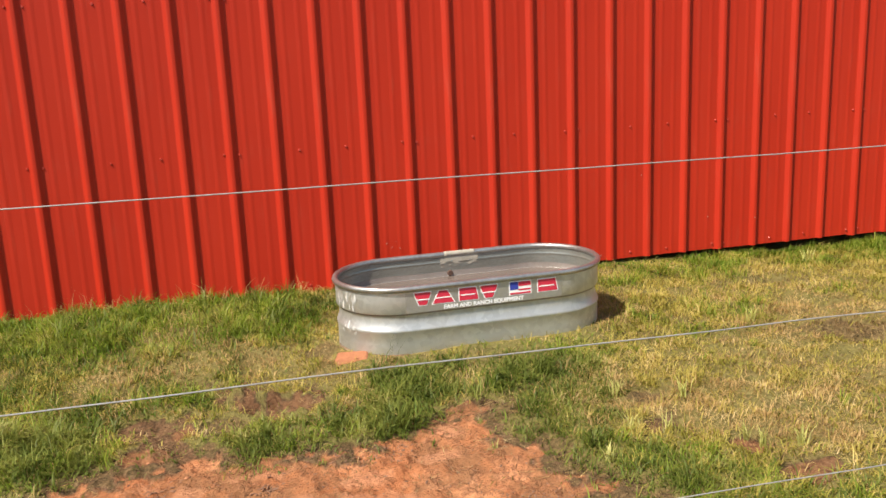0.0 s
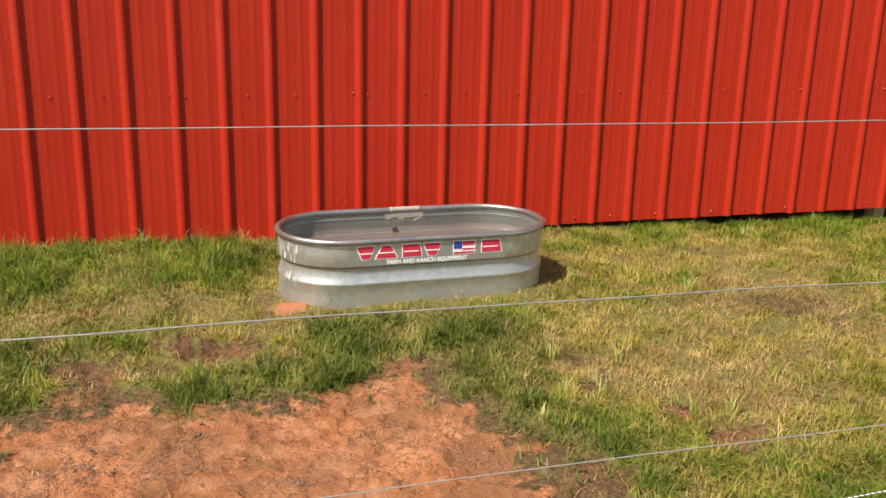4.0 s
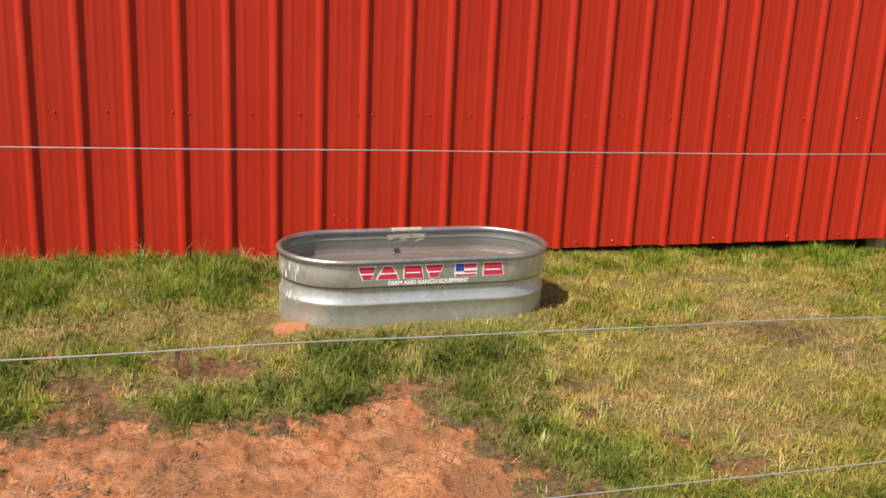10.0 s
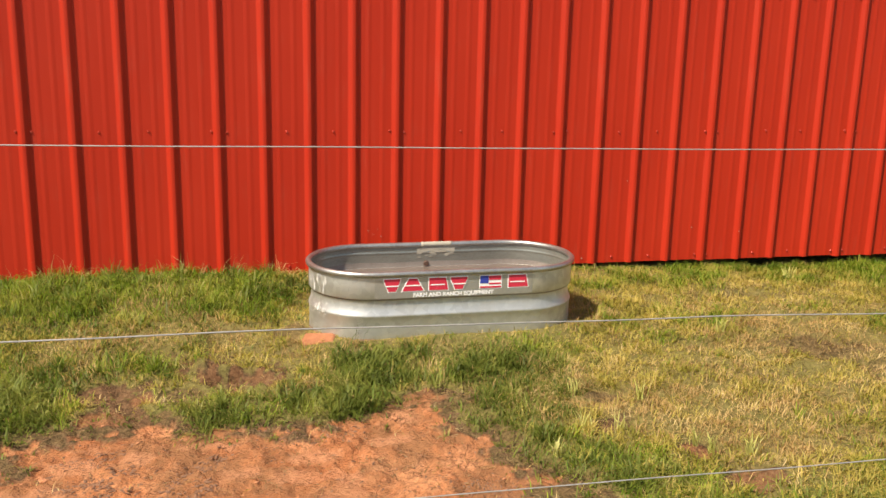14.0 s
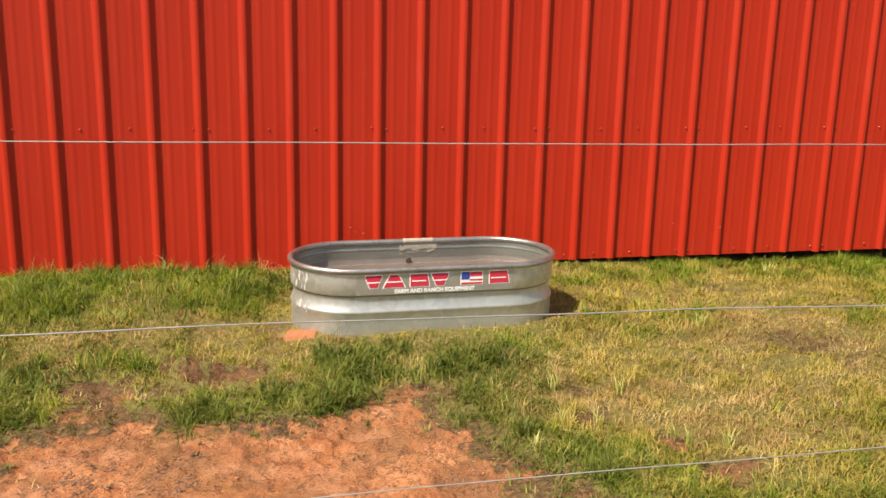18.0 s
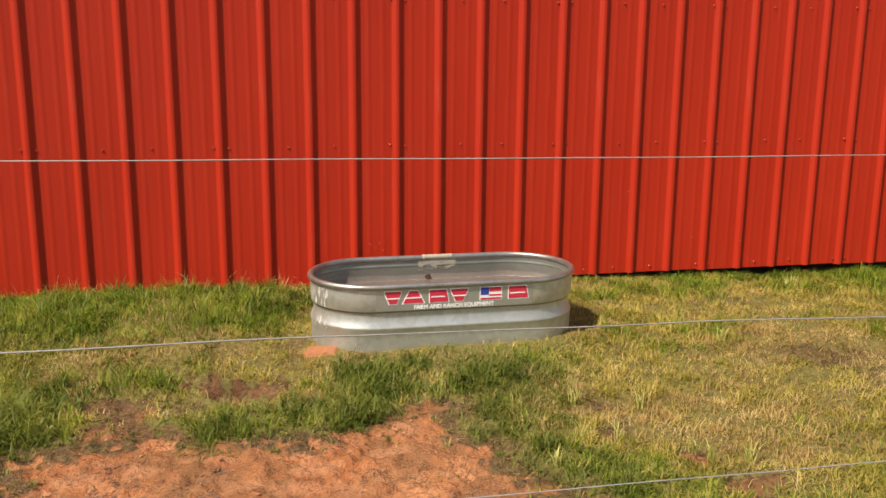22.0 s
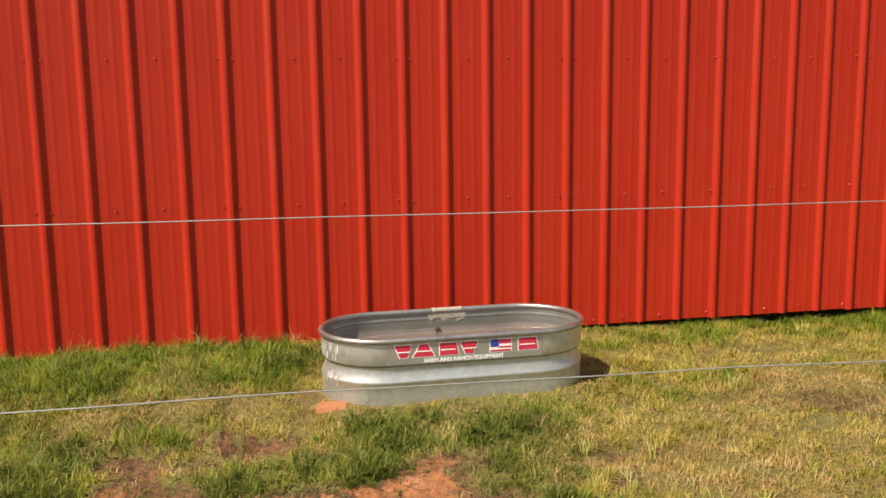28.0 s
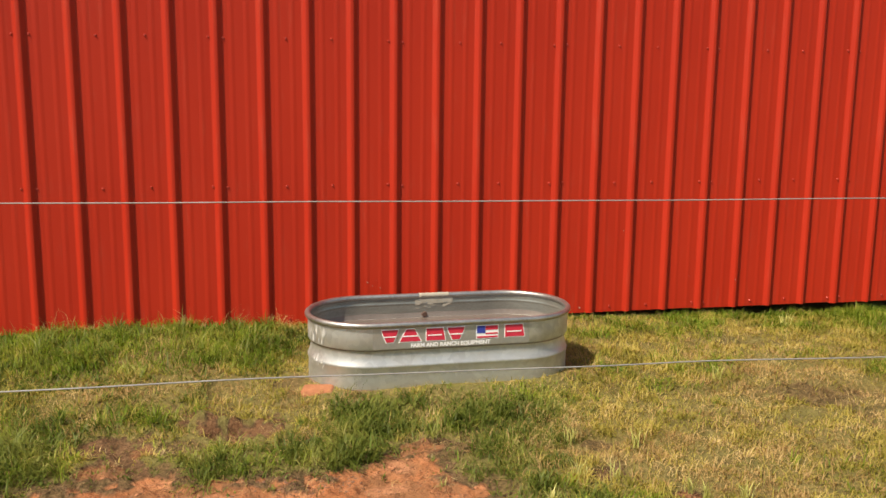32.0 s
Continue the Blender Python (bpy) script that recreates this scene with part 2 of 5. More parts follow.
RUBBER = surface("tyre_rubber", (0.012, 0.012, 0.012), (0.03, 0.03, 0.03), 0.85, 0, 14)
WIRE_ZINC = surface("fence_wire_zinc", (0.26, 0.25, 0.24), (0.43, 0.41, 0.39), 0.5, 0.4, 30)
POLY_WHITE = surface("white_poly_braid", (0.72, 0.71, 0.66), (0.86, 0.85, 0.80), 0.6, 0, 40)
POLY_DARK = surface("dark_tracer_strand", (0.05, 0.05, 0.05), (0.10, 0.09, 0.08), 0.6, 0, 40)
CLAY_BRICK = surface("fired_clay_brick", (0.23, 0.084, 0.036), (0.38, 0.152, 0.068), 0.9, 0, 14, None, 0.003, 60)
DECAL_RED = surface("decal_red", (0.52, 0.024, 0.055), (0.62, 0.036, 0.072), 0.4, 0, 20)
DECAL_WHITE = surface("decal_white", (0.82, 0.81, 0.80), (0.90, 0.89, 0.88), 0.45, 0, 20)
DECAL_BLUE = surface("decal_blue", (0.028, 0.045, 0.30), (0.042, 0.065, 0.38), 0.4, 0, 20)
DECAL_FILM = surface("faded_decal_film", (0.43, 0.42, 0.395), (0.53, 0.515, 0.485), 0.48, 0.8, 12)
SCUFF_GLINT = surface("white_lime_and_glint", (0.44, 0.43, 0.41), (0.64, 0.63, 0.60), 0.6, 0, 30)
CLOUDY = surface("cloudy_tank_water", (0.105, 0.080, 0.068), (0.150, 0.118, 0.100), 0.06, 0, 3, (0.6, 2, 1), 0, 60, 0.5)
MUD_RED = surface("splashed_clay", (0.19, 0.12, 0.075), (0.30, 0.21, 0.14), 0.9, 0, 20)
LIME = surface("dried_lime_residue", (0.26, 0.23, 0.185), (0.40, 0.36, 0.295), 0.85, 0, 30, None, 0.001, 90)
PLUG_BROWN = surface("brown_drain_plug", (0.05, 0.03, 0.022), (0.12, 0.06, 0.04), 0.6, 0, 40)
RIM_ZINC = surface("dulled_rim_steel", (0.28, 0.265, 0.25), (0.50, 0.485, 0.46), 0.38, 0.85, 9)
# dulled zinc, toned darker still for the shade inside the tank
DULL_SHADED_ZINC = surface("dulled_shaded_inner_steel", (0.24, 0.245, 0.215), (0.37, 0.375, 0.335), 0.36, 0.7, 7, (1, 1, 3))
STAINED = surface("water_stained_steel", (0.22, 0.185, 0.165), (0.32, 0.275, 0.245), 0.55, 0.3, 6, (1, 1, 0.5))
CHIP = surface("bare_primer_chip", (0.46, 0.30, 0.24), (0.60, 0.46, 0.40), 0.7, 0, 40)
DRIED_MUD = surface("dried_mud_film", (0.20, 0.17, 0.13), (0.34, 0.29, 0.22), 0.85, 0, 9, None, 0.001, 80)
SCREW_RED = surface("red_screw_paint", (0.36, 0.03, 0.02), (0.50, 0.05, 0.03), 0.35, 0.2, 60)
LUSH = blade_material("lush_grass", [(0.0, (0.058, 0.108, 0.009)), (0.4, (0.145, 0.220, 0.019)), (0.75, (0.290, 0.340, 0.040)), (1.0, (0.47, 0.44, 0.10))], 0.38)
SHORT = blade_material("mown_grass", [(0.0, (0.135, 0.142, 0.022)), (0.35, (0.300, 0.266, 0.046)), (0.7, (0.480, 0.378, 0.096)), (1.0, (0.66, 0.50, 0.20))], 0.34)
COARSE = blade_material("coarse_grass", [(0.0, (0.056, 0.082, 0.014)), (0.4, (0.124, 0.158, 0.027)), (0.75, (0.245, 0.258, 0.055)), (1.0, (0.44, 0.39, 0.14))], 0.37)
LITTER = blade_material("dead_grass_litter", [(0.0, (0.105, 0.062, 0.028)), (0.5, (0.21, 0.138, 0.062)), (1.0, (0.44, 0.335, 0.18))], 0.2)
PALE = blade_material("pale_tuft_grass", [(0.0, (0.40, 0.42, 0.10)), (0.5, (0.60, 0.58, 0.20)), (1.0, (0.78, 0.72, 0.34))], 0.35)
STRAW = blade_material("dry_grass", [(0.0, (0.27, 0.158, 0.062)), (0.5, (0.47, 0.315, 0.125)), (1.0, (0.68, 0.54, 0.27))], 0.28)


# ---- mesh helpers ----
def part(name, bm, mat, parent=None, label="", smooth=False):
    """Links a bmesh as one mesh object under a thing or a part."""
    me = bpy.data.meshes.new(name)
    bm.normal_update()
    bm.to_mesh(me)
    bm.free()
    return link_mesh(name, me, mat, parent, label, smooth)


def link_mesh(name, me, mat, parent=None, label="", smooth=False):
    if mat:
        me.materials.clear()
        me.materials.append(mat)
    if smooth:
        me.shade_smooth()
    ob = new(name, me)
    ob.parent = parent
    if label:
        tagged(ob, label)
    return ob


def thing(name, at, label, category, group="", kind=""):
    ob = new(name)
    ob.empty_display_size = 0.1
    ob.location = at
    return tagged(ob, label, category, group, kind)


def box(bm, lo, hi, bevel=0.0):
    c = [(a + b) / 2 for a, b in zip(lo, hi)]
    s = [b - a for a, b in zip(lo, hi)]
    r = bmesh.ops.create_cube(bm, size=1.0, matrix=Matrix.LocRotScale(c, None, s))
    if bevel:
        es = list({e for v in r["verts"] for e in v.link_edges})
        bmesh.ops.bevel(bm, geom=es, offset=bevel, segments=2, affect="EDGES", profile=0.7)
    return bm


def boxes(*spans, bevel=0.0):
    bm = bmesh.new()
    for lo, hi in spans:
        box(bm, lo, hi, bevel)
    return bm


def tube(points, radius, sides=8, closed=False):
    """A round bar along a list of points."""
    bm = bmesh.new()
    rings, n = [], len(points)
    for i, p in enumerate(points):
        p = Vector(p)
        a = Vector(points[(i - 1) % n] if closed else points[max(i - 1, 0)])
        b = Vector(points[(i + 1) % n] if closed else points[min(i + 1, n - 1)])
        q = (b - a).normalized().to_track_quat("Z", "Y")
        r = radius(i) if callable(radius) else radius
        rings.append([bm.verts.new(p + q @ Vector((r * math.cos(k * math.tau / sides), r * math.sin(k * math.tau / sides), 0))) for k in range(sides)])
    for i in range(n if closed else n - 1):
        u, v = rings[i], rings[(i + 1) % n]
        for k in range(sides):
            bm.faces.new((u[k], u[(k + 1) % sides], v[(k + 1) % sides], v[k]))
    if not closed:
        bm.faces.new(rings[0][::-1])
        bm.faces.new(rings[-1])
    return bm


def fields(x, y, scale, seed):
    """Smooth value noise on arrays, 0 to 1."""
    rng = np.random.default_rng(seed)
    tab = rng.random((64, 64))
    u, v = x * scale, y * scale
    i, j = np.floor(u).astype(int), np.floor(v).astype(int)
    a, b = u - i, v - j
    a, b = a * a * (3 - 2 * a), b * b * (3 - 2 * b)
    g = lambda p, q: tab[p % 64, q % 64]
    return (g(i, j) * (1 - a) + g(i + 1, j) * a) * (1 - b) + (g(i, j + 1) * (1 - a) + g(i + 1, j + 1) * a) * b


def step(v, lo, hi):
    s = np.clip((v - lo) / (hi - lo), 0, 1)
    return s * s * (3 - 2 * s)


# ---- lie of the land ----
TANK = (0.085, -0.745)
CLAY_EDGE = [(-1.60, -1.74), (-1.46, -1.67), (-1.36, -1.59), (-1.18, -1.59), (-1.03, -1.61), (-0.83, -1.67), (-0.70, -1.65), (-0.60, -1.65), (-0.47, -1.60),
             (-0.38, -1.54), (-0.26, -1.54), (-0.14, -1.58), (-0.10, -1.68), (-0.07, -1.82), (-0.01, -2.02), (0.08, -2.22), (0.12, -2.38), (0.20, -2.60),
             (0.12, -2.95), (-0.25, -3.30), (-0.75, -3.42), (-1.25, -3.18), (-1.72, -2.85), (-1.86, -2.45), (-1.62, -2.05)]
# bare or thin spots: x, y, half-length, half-width, how bare
SPOTS = [(-1.36, -1.50, 0.14, 0.08, 0.80), (-1.22, -1.36, 0.06, 0.05, 0.82), (0.04, -1.92, 0.12, 0.34, 0.60), (-0.78, -1.00, 0.22, 0.04, 0.4), (0.00, -1.47, 0.12, 0.06, 0.66),
         (-0.19, -1.51, 0.13, 0.07, 0.85), (0.72, -2.10, 0.10, 0.07, 0.76), (0.84, -2.29, 0.14, 0.09, 0.75), (1.62, -1.17, 0.14, 0.08, 0.58), (1.78, -1.33, 0.20, 0.09, 0.57),
         (1.86, -1.50, 0.16, 0.10, 0.57), (2.18, -1.36, 0.22, 0.06, 0.56), (1.45, -1.52, 0.30, 0.06, 0.48), (2.6, -1.0, 0.3, 0.08, 0.35), (1.20, -1.18, 0.05, 0.04, 0.5), (0.22, -2.38, 0.20, 0.10, 0.70),
         (-0.62, -0.79, 0.10, 0.15, 0.58), (0.36, -1.28, 0.10, 0.04, 0.3), (1.85, -0.52, 0.24, 0.05, 0.55), (6.98, -0.32, 0.45, 0.36, 0.95), (0.50, -1.85, 0.09, 0.06, 0.68), (0.55, -1.61, 0.12, 0.07, 0.60),
         (2.3, -2.2, 0.12, 0.05, 0.4), (0.98, -1.86, 0.05, 0.03, 0.55), (1.05, -1.62, 0.10, 0.04, 0.45), (2.35, -0.42, 0.05, 0.03, 0.5)]
# torn turf with brown topsoil, worn turf under litter, and the lush tongue that runs from the clay to the tank front
TORN = [(-1.10, -1.03), (-0.98, -1.08), (-0.85, -1.13), (-0.72, -1.15), (-0.62, -1.24), (-0.76, -1.37), (-0.92, -1.38), (-1.04, -1.32), (-1.11, -1.16)]
WORN = [(-1.48, -1.24), (-1.34, -1.16), (-1.17, -1.20), (-1.10, -1.28), (-1.17, -1.42), (-1.10, -1.57), (-1.20, -1.62), (-1.36, -1.60), (-1.42, -1.45)]
CLUMP = [(-1.95, -1.20), (-1.58, -1.22), (-1.52, -1.32), (-1.52, -1.45), (-1.56, -1.60), (-1.95, -1.78)]
TONGUE = [(-1.07, -1.50), (-1.00, -1.44), (-0.92, -1.43), (-0.78, -1.43), (-0.66, -1.36), (-0.54, -1.24), (-0.42, -1.11), (-0.20, -1.05), (0.10, -1.04), (0.22, -1.08), (0.34, -1.18),
          (0.30, -1.34), (0.15, -1.41), (0.02, -1.42), (-0.12, -1.38), (-0.25, -1.44), (-0.36, -1.56), (-0.50, -1.60), (-0.65, -1.60), (-0.89, -1.60), (-1.03, -1.57)]


def inside_polygon(x, y, poly):
    """Signed distance to a closed outline, positive inside."""
    d, odd = np.full(x.shape, 1e9), np.zeros(x.shape, bool)
    for (ax, ay), (bx, by) in zip(poly, poly[1:] + poly[:1]):
        ex, ey = bx - ax, by - ay
        k = np.clip(((x - ax) * ex + (y - ay) * ey) / (ex * ex + ey * ey), 0, 1)
        d = np.minimum(d, np.hypot(x - ax - k * ex, y - ay - k * ey))
        odd ^= ((ay > y) != (by > y)) & (x < (bx - ax) * (y - ay) / (by - ay + 1e-12) + ax)
    return np.where(odd, d, -d)


# grey-brown matted thatch in the turf: x, y, half-length, half-width, how much
THATCH = [(1.80, -1.28, 0.38, 0.20, 1.0), (1.28, -1.52, 0.16, 0.07, 0.9), (1.43, -1.92, 0.18, 0.08, 0.8), (2.45, -1.95, 0.42, 0.14, 0.7), (2.15, -2.42, 0.40, 0.09, 0.8), (1.68, -0.52, 0.18, 0.05, 0.8),
          (1.16, -1.19, 0.10, 0.05, 0.8), (2.45, -0.85, 0.14, 0.05, 0.8), (1.62, -2.72, 0.34, 0.10, 0.9), (1.22, -2.85, 0.18, 0.08, 0.9), (1.05, -2.62, 0.22, 0.06, 0.6), (2.60, -2.60, 0.40, 0.10, 0.7), (-1.18, -0.98, 0.14, 0.14, 1.0), (-0.80, -1.02, 0.25, 0.06, 0.6),
          (-1.48, -0.80, 0.22, 0.05, 0.45), (0.95, -1.55, 0.12, 0.05, 0.6), (0.62, -1.78, 0.14, 0.06, 0.6), (-0.05, -1.55, 0.18, 0.09, 0.9), (-1.08, -1.36, 0.12, 0.08, 1.2), (-0.92, -1.42, 0.10, 0.04, 0.8), (1.95, -1.62, 0.25, 0.07, 0.7), (0.80, -1.12, 0.14, 0.04, 0.4)]


def thatch(x, y):
    v = np.zeros(np.shape(x))
    for cx, cy, a, b, k in THATCH:
        v = np.maximum(v, k * np.exp(-((x - cx) / a) ** 2 - ((y - cy) / b) ** 2))
    return step(v + 0.5 * (fields(x, y, 11, 14) - 0.5) + 0.35 * (fields(x, y, 27, 15) - 0.5), 0.30, 0.75) * step(v, 0.05, 0.3)


def bareness(x, y):
    ragged = 0.17 * (fields(x, y, 7, 11) - 0.5) + 0.16 * (fields(x, y, 23, 12) - 0.5) + 0.09 * (fields(x, y, 47, 13) - 0.5)
    edge = inside_polygon(x, y, CLAY_EDGE) + ragged
    b = np.maximum(step(edge, -0.15, 0.08), 0.63 * step(edge, -0.27, -0.09))
    for cx, cy, a, c, k in SPOTS:
        r = np.hypot((x - cx) / a, (y - cy) / c)
        b = np.maximum(b, k * step(1.0 - r + 2.5 * ragged, -0.25, 0.35))
    b = np.maximum(b, 0.60 * thatch(x, y))
    b = b * (1 - 0.8 * step(inside_polygon(x, y, TONGUE) + 0.8 * ragged, -0.01, 0.05))
    b = np.maximum(b, 0.71 * step(inside_polygon(x, y, TORN) + 1.3 * ragged, -0.05, 0.08))
    b = np.maximum(b, 0.68 * step(inside_polygon(x, y, WORN) + 0.9 * ragged, -0.05, 0.06))
    return b


def height(x, y):
    x, y = np.asarray(x, float), np.asarray(y, float)
    at_wall = np.interp(x, [-8, -2, 0, 1.2, 2.1, 3.4, 4.8, 6.3, 8, 11, 30, 60], [0.14, 0.135, 0.122, 0.090, 0.056, 0.014, -0.035, -0.16, -0.22, -0.25, -0.35, -0.5])
    slope = np.interp(x, [-8, -0.4, 0.7, 2.0, 3.2, 5.0], [0.088, 0.088, 0.068, 0.043, 0.024, 0.006])
    z = at_wall + slope * np.clip(y, -4.5, 0.0)
    # tussocks
    lumps = 0.030 * (fields(x, y, 7.5, 23) - 0.5) + 0.022 * (fields(x, y, 16, 24) - 0.5)
    z = z + lumps * (1 - step(y, -0.16, -0.03)) * step(y, -4.2, -3.4) * step(x, -4.0, -3.2) * (1 - step(x, 4.2, 5.2)) * step(-inside_polygon(x, y, CLAY_EDGE), -0.05, 0.15)
    # level bed under the tank
    r = np.hypot(np.maximum(np.abs(x - TANK[0]) - 0.36, 0), y - TANK[1])
    z = z + (0.072 - z) * (1 - step(r, 0.284, 0.50))
    z = z - 0.05 * step(y, 0.06, 0.25) * step(6.4 - x, 0, 0.1)
    z = z + 0.035 * np.exp(-((x + 1.02) / 0.07) ** 2 - ((y + 1.10) / 0.035) ** 2) - 0.04 * np.exp(-((x + 0.90) / 0.13) ** 2 - ((y + 1.22) / 0.05) ** 2)
    z = z + 0.05 * step(inside_polygon(x, y, TORN), -0.02, 0.03) * (fields(x, y, 22, 71) - 0.6)
    near = np.exp(-np.maximum(np.abs(x - 1.5) - 6, 0) / 6)
    z = z + near * (0.016 * (fields(x, y, 3.1, 21) - 0.5) + 0.010 * (fields(x, y, 9, 22) - 0.5))
    return z


# trodden smooth plates of paler clay: x, y, half-length, half-width
PLATES = [(-1.50, -1.98, 0.11, 0.06), (-0.75, -2.22, 0.08, 0.08), (-0.56, -2.10, 0.11, 0.06), (-0.92, -2.11, 0.08, 0.05), (-0.66, -1.97, 0.12, 0.05), (-0.50, -2.01, 0.08, 0.04), (-1.44, -1.80, 0.10, 0.06), (-0.47, -2.26, 0.07, 0.05),
          (-0.98, -1.72, 0.09, 0.05), (-0.62, -1.86, 0.09, 0.05), (-0.35, -1.78, 0.08, 0.04), (-1.22, -1.78, 0.07, 0.04), (-1.72, -2.05, 0.08, 0.06), (-0.90, -1.92, 0.09, 0.04), (-0.28, -1.62, 0.07, 0.05), (-0.95, -2.45, 0.14, 0.07), (-0.30, -2.5, 0.12, 0.06)]


def smooth_clay(x, y):
    """1 on the trodden plates, with ragged edges."""
    v = np.zeros(np.shape(x))
    for cx, cy, a, b in PLATES:
        v = np.maximum(v, np.exp(-((x - cx) / a) ** 2 - ((y - cy) / b) ** 2))
    return np.clip(v + 0.9 * (fields(x, y, 11, 16) - 0.5) + 0.6 * (fields(x, y, 31, 17) - 0.5), 0, 1) * step(v, 0.1, 0.4)


def relief(x, y, bare):
    wx, wy = x + 0.05 * fields(x, y, 13, 35), y * 1.5 + 0.05 * fields(x, y, 15, 36)
    plates = fields(wx, wy, 15, 31)
    rough = 0.010 * step(plates, 0.40, 0.60) * (0.4 + fields(x, y, 4, 37)) + 0.006 * step(fields(wx, wy, 27, 38), 0.45, 0.6)
    rough = rough + 0.012 * (fields(x, y, 30, 34) - 0.5) + 0.008 * (fields(x, y, 48, 32) - 0.5)
    flat = step(smooth_clay(x, y), 0.3, 0.6)
    return bare * (1.35 * rough * (1 - 0.5 * flat) + 0.005 * flat - 0.028)


def build_ground():
    def lines(spans, far):
        mid = np.concatenate([np.arange(a, c, d) for a, c, d in spans])
        s, lo = 0.03, mid[0]
        grow = np.cumsum(s * 1.22 ** np.arange(1, 60))
        grow = grow[grow < far]
        return np.concatenate([lo - grow[::-1], mid, mid[-1] + grow])
    xs, ys = lines(((-2.6, -1.9, 0.028), (-1.9, 0.45, 0.011), (0.45, 3.2, 0.025)), 900), lines(((-3.3, -2.75, 0.025), (-2.75, -1.0, 0.011), (-1.0, 0.05, 0.022)), 900)
    gx, gy = np.meshgrid(xs, ys)
    bare = bareness(gx, gy)
    gz = height(gx, gy) + relief(gx, gy, bare)
    nx, ny = len(xs), len(ys)
    co = np.stack([gx, gy, gz], -1).reshape(-1, 3)
    i = (np.arange(ny - 1)[:, None] * nx + np.arange(nx - 1)).ravel()
    quads = np.stack([i, i + 1, i + 1 + nx, i + nx], 1)
    me = bpy.data.meshes.new("ground")
    me.vertices.add(len(co))
    me.vertices.foreach_set("co", co.ravel())
    me.loops.add(quads.size)
    me.loops.foreach_set("vertex_index", quads.ravel())
    me.polygons.add(len(quads))
    me.polygons.foreach_set("loop_start", np.arange(len(quads)) * 4)
    me.update(calc_edges=True)
    at = me.attributes.new("bare", "FLOAT", "POINT")
    at.data.foreach_set("value", bare.ravel())
    at = me.attributes.new("pale", "FLOAT", "POINT")
    at.data.foreach_set("value", (smooth_clay(gx, gy) * bare).ravel())
    ob = link_mesh("ground", me, SOIL, None, "", True)
    tagged(ob, "red clay ground with worn bare patches under thin grass", "ground", kind="structure")


build_ground()

# ---- barn: ribbed red steel sheets on posts, raised at one end ----
PITCH, SHEET = 0.2286, 0.9144
WALL_TOP, WALL_END, WALL_START = 3.15, 6.333, -8 * 0.9144
RIB = [(-0.035, 0.0), (-0.031, 0.0), (-0.028, -0.0006), (-0.0245, -0.0031), (-0.0125, -0.0150), (-0.0085, -0.0175), (-0.004, -0.0182),
       (0.004, -0.0182), (0.0085, -0.0175), (0.0125, -0.0150), (0.0245, -0.0031), (0.028, -0.0006), (0.031, 0.0), (0.035, 0.0)]




def sheet_profile(width):
    """Outline of one sheet across: a tall rib each nine inches, two pencil ribs between."""
    pts = []
    k = 0
    while k * PITCH < width - 0.04:
        x0 = k * PITCH
        pts += [(x0 + a, b) for a, b in RIB]
        for c in (0.0762, 0.1524):
            pts += [(x0 + c - 0.018, 0.0), (x0 + c - 0.015, 0.0), (x0 + c - 0.006, -0.0021), (x0 + c + 0.006, -0.0021), (x0 + c + 0.015, 0.0), (x0 + c + 0.018, 0.0)]
        k += 1
    pts = [p for p in pts if p[0] < width - 0.035]
    pts.append((width - 0.026, 0.0016))
    return pts


def sheet_mesh(width, top, bottom):
    bm = bmesh.new()
    prof = sheet_profile(width)
    cols = []
    for x, y in prof:
        cols.append([bm.verts.new((x, y + d, z)) for d, z in ((0, bottom), (0, top), (0.0012, top), (0.0012, bottom))])
    for a, b in zip(cols, cols[1:]):
        for k in range(4):
            bm.faces.new((a[k], b[k], b[(k + 1) % 4], a[(k + 1) % 4]))
    bm.faces.new(cols[0])
    bm.faces.new(cols[-1][::-1])
    me = bpy.data.meshes.new("panel")
    bmesh.ops.recalc_face_normals(bm, faces=bm.faces[:])
    for f in bm.faces:
        f.smooth = True
    for e in bm.edges:
        e.smooth = len(e.link_faces) == 2 and e.calc_face_angle(3) < 0.9
    bm.to_mesh(me)
    bm.free()
    me.materials.append(RED)
    return me


def screw_mesh():
    """Hexagonal head on a domed washer, facing away from the wall."""
    bm = bmesh.new()
    turn = Matrix.Rotation(radians(90), 4, "X")
    bmesh.ops.create_cone(bm, segments=12, radius1=0.0072, radius2=0.0058, depth=0.002, cap_ends=True, matrix=turn @ Matrix.Translation((0, 0, 0.001)))
    bmesh.ops.create_cone(bm, segments=6, radius1=0.0042, radius2=0.0036, depth=0.004, cap_ends=True, matrix=turn @ Matrix.Translation((0, 0, 0.004)))
    me = bpy.data.meshes.new("screw")
    bm.to_mesh(me)
    bm.free()
    me.materials.append(SCREW_RED)
    return me


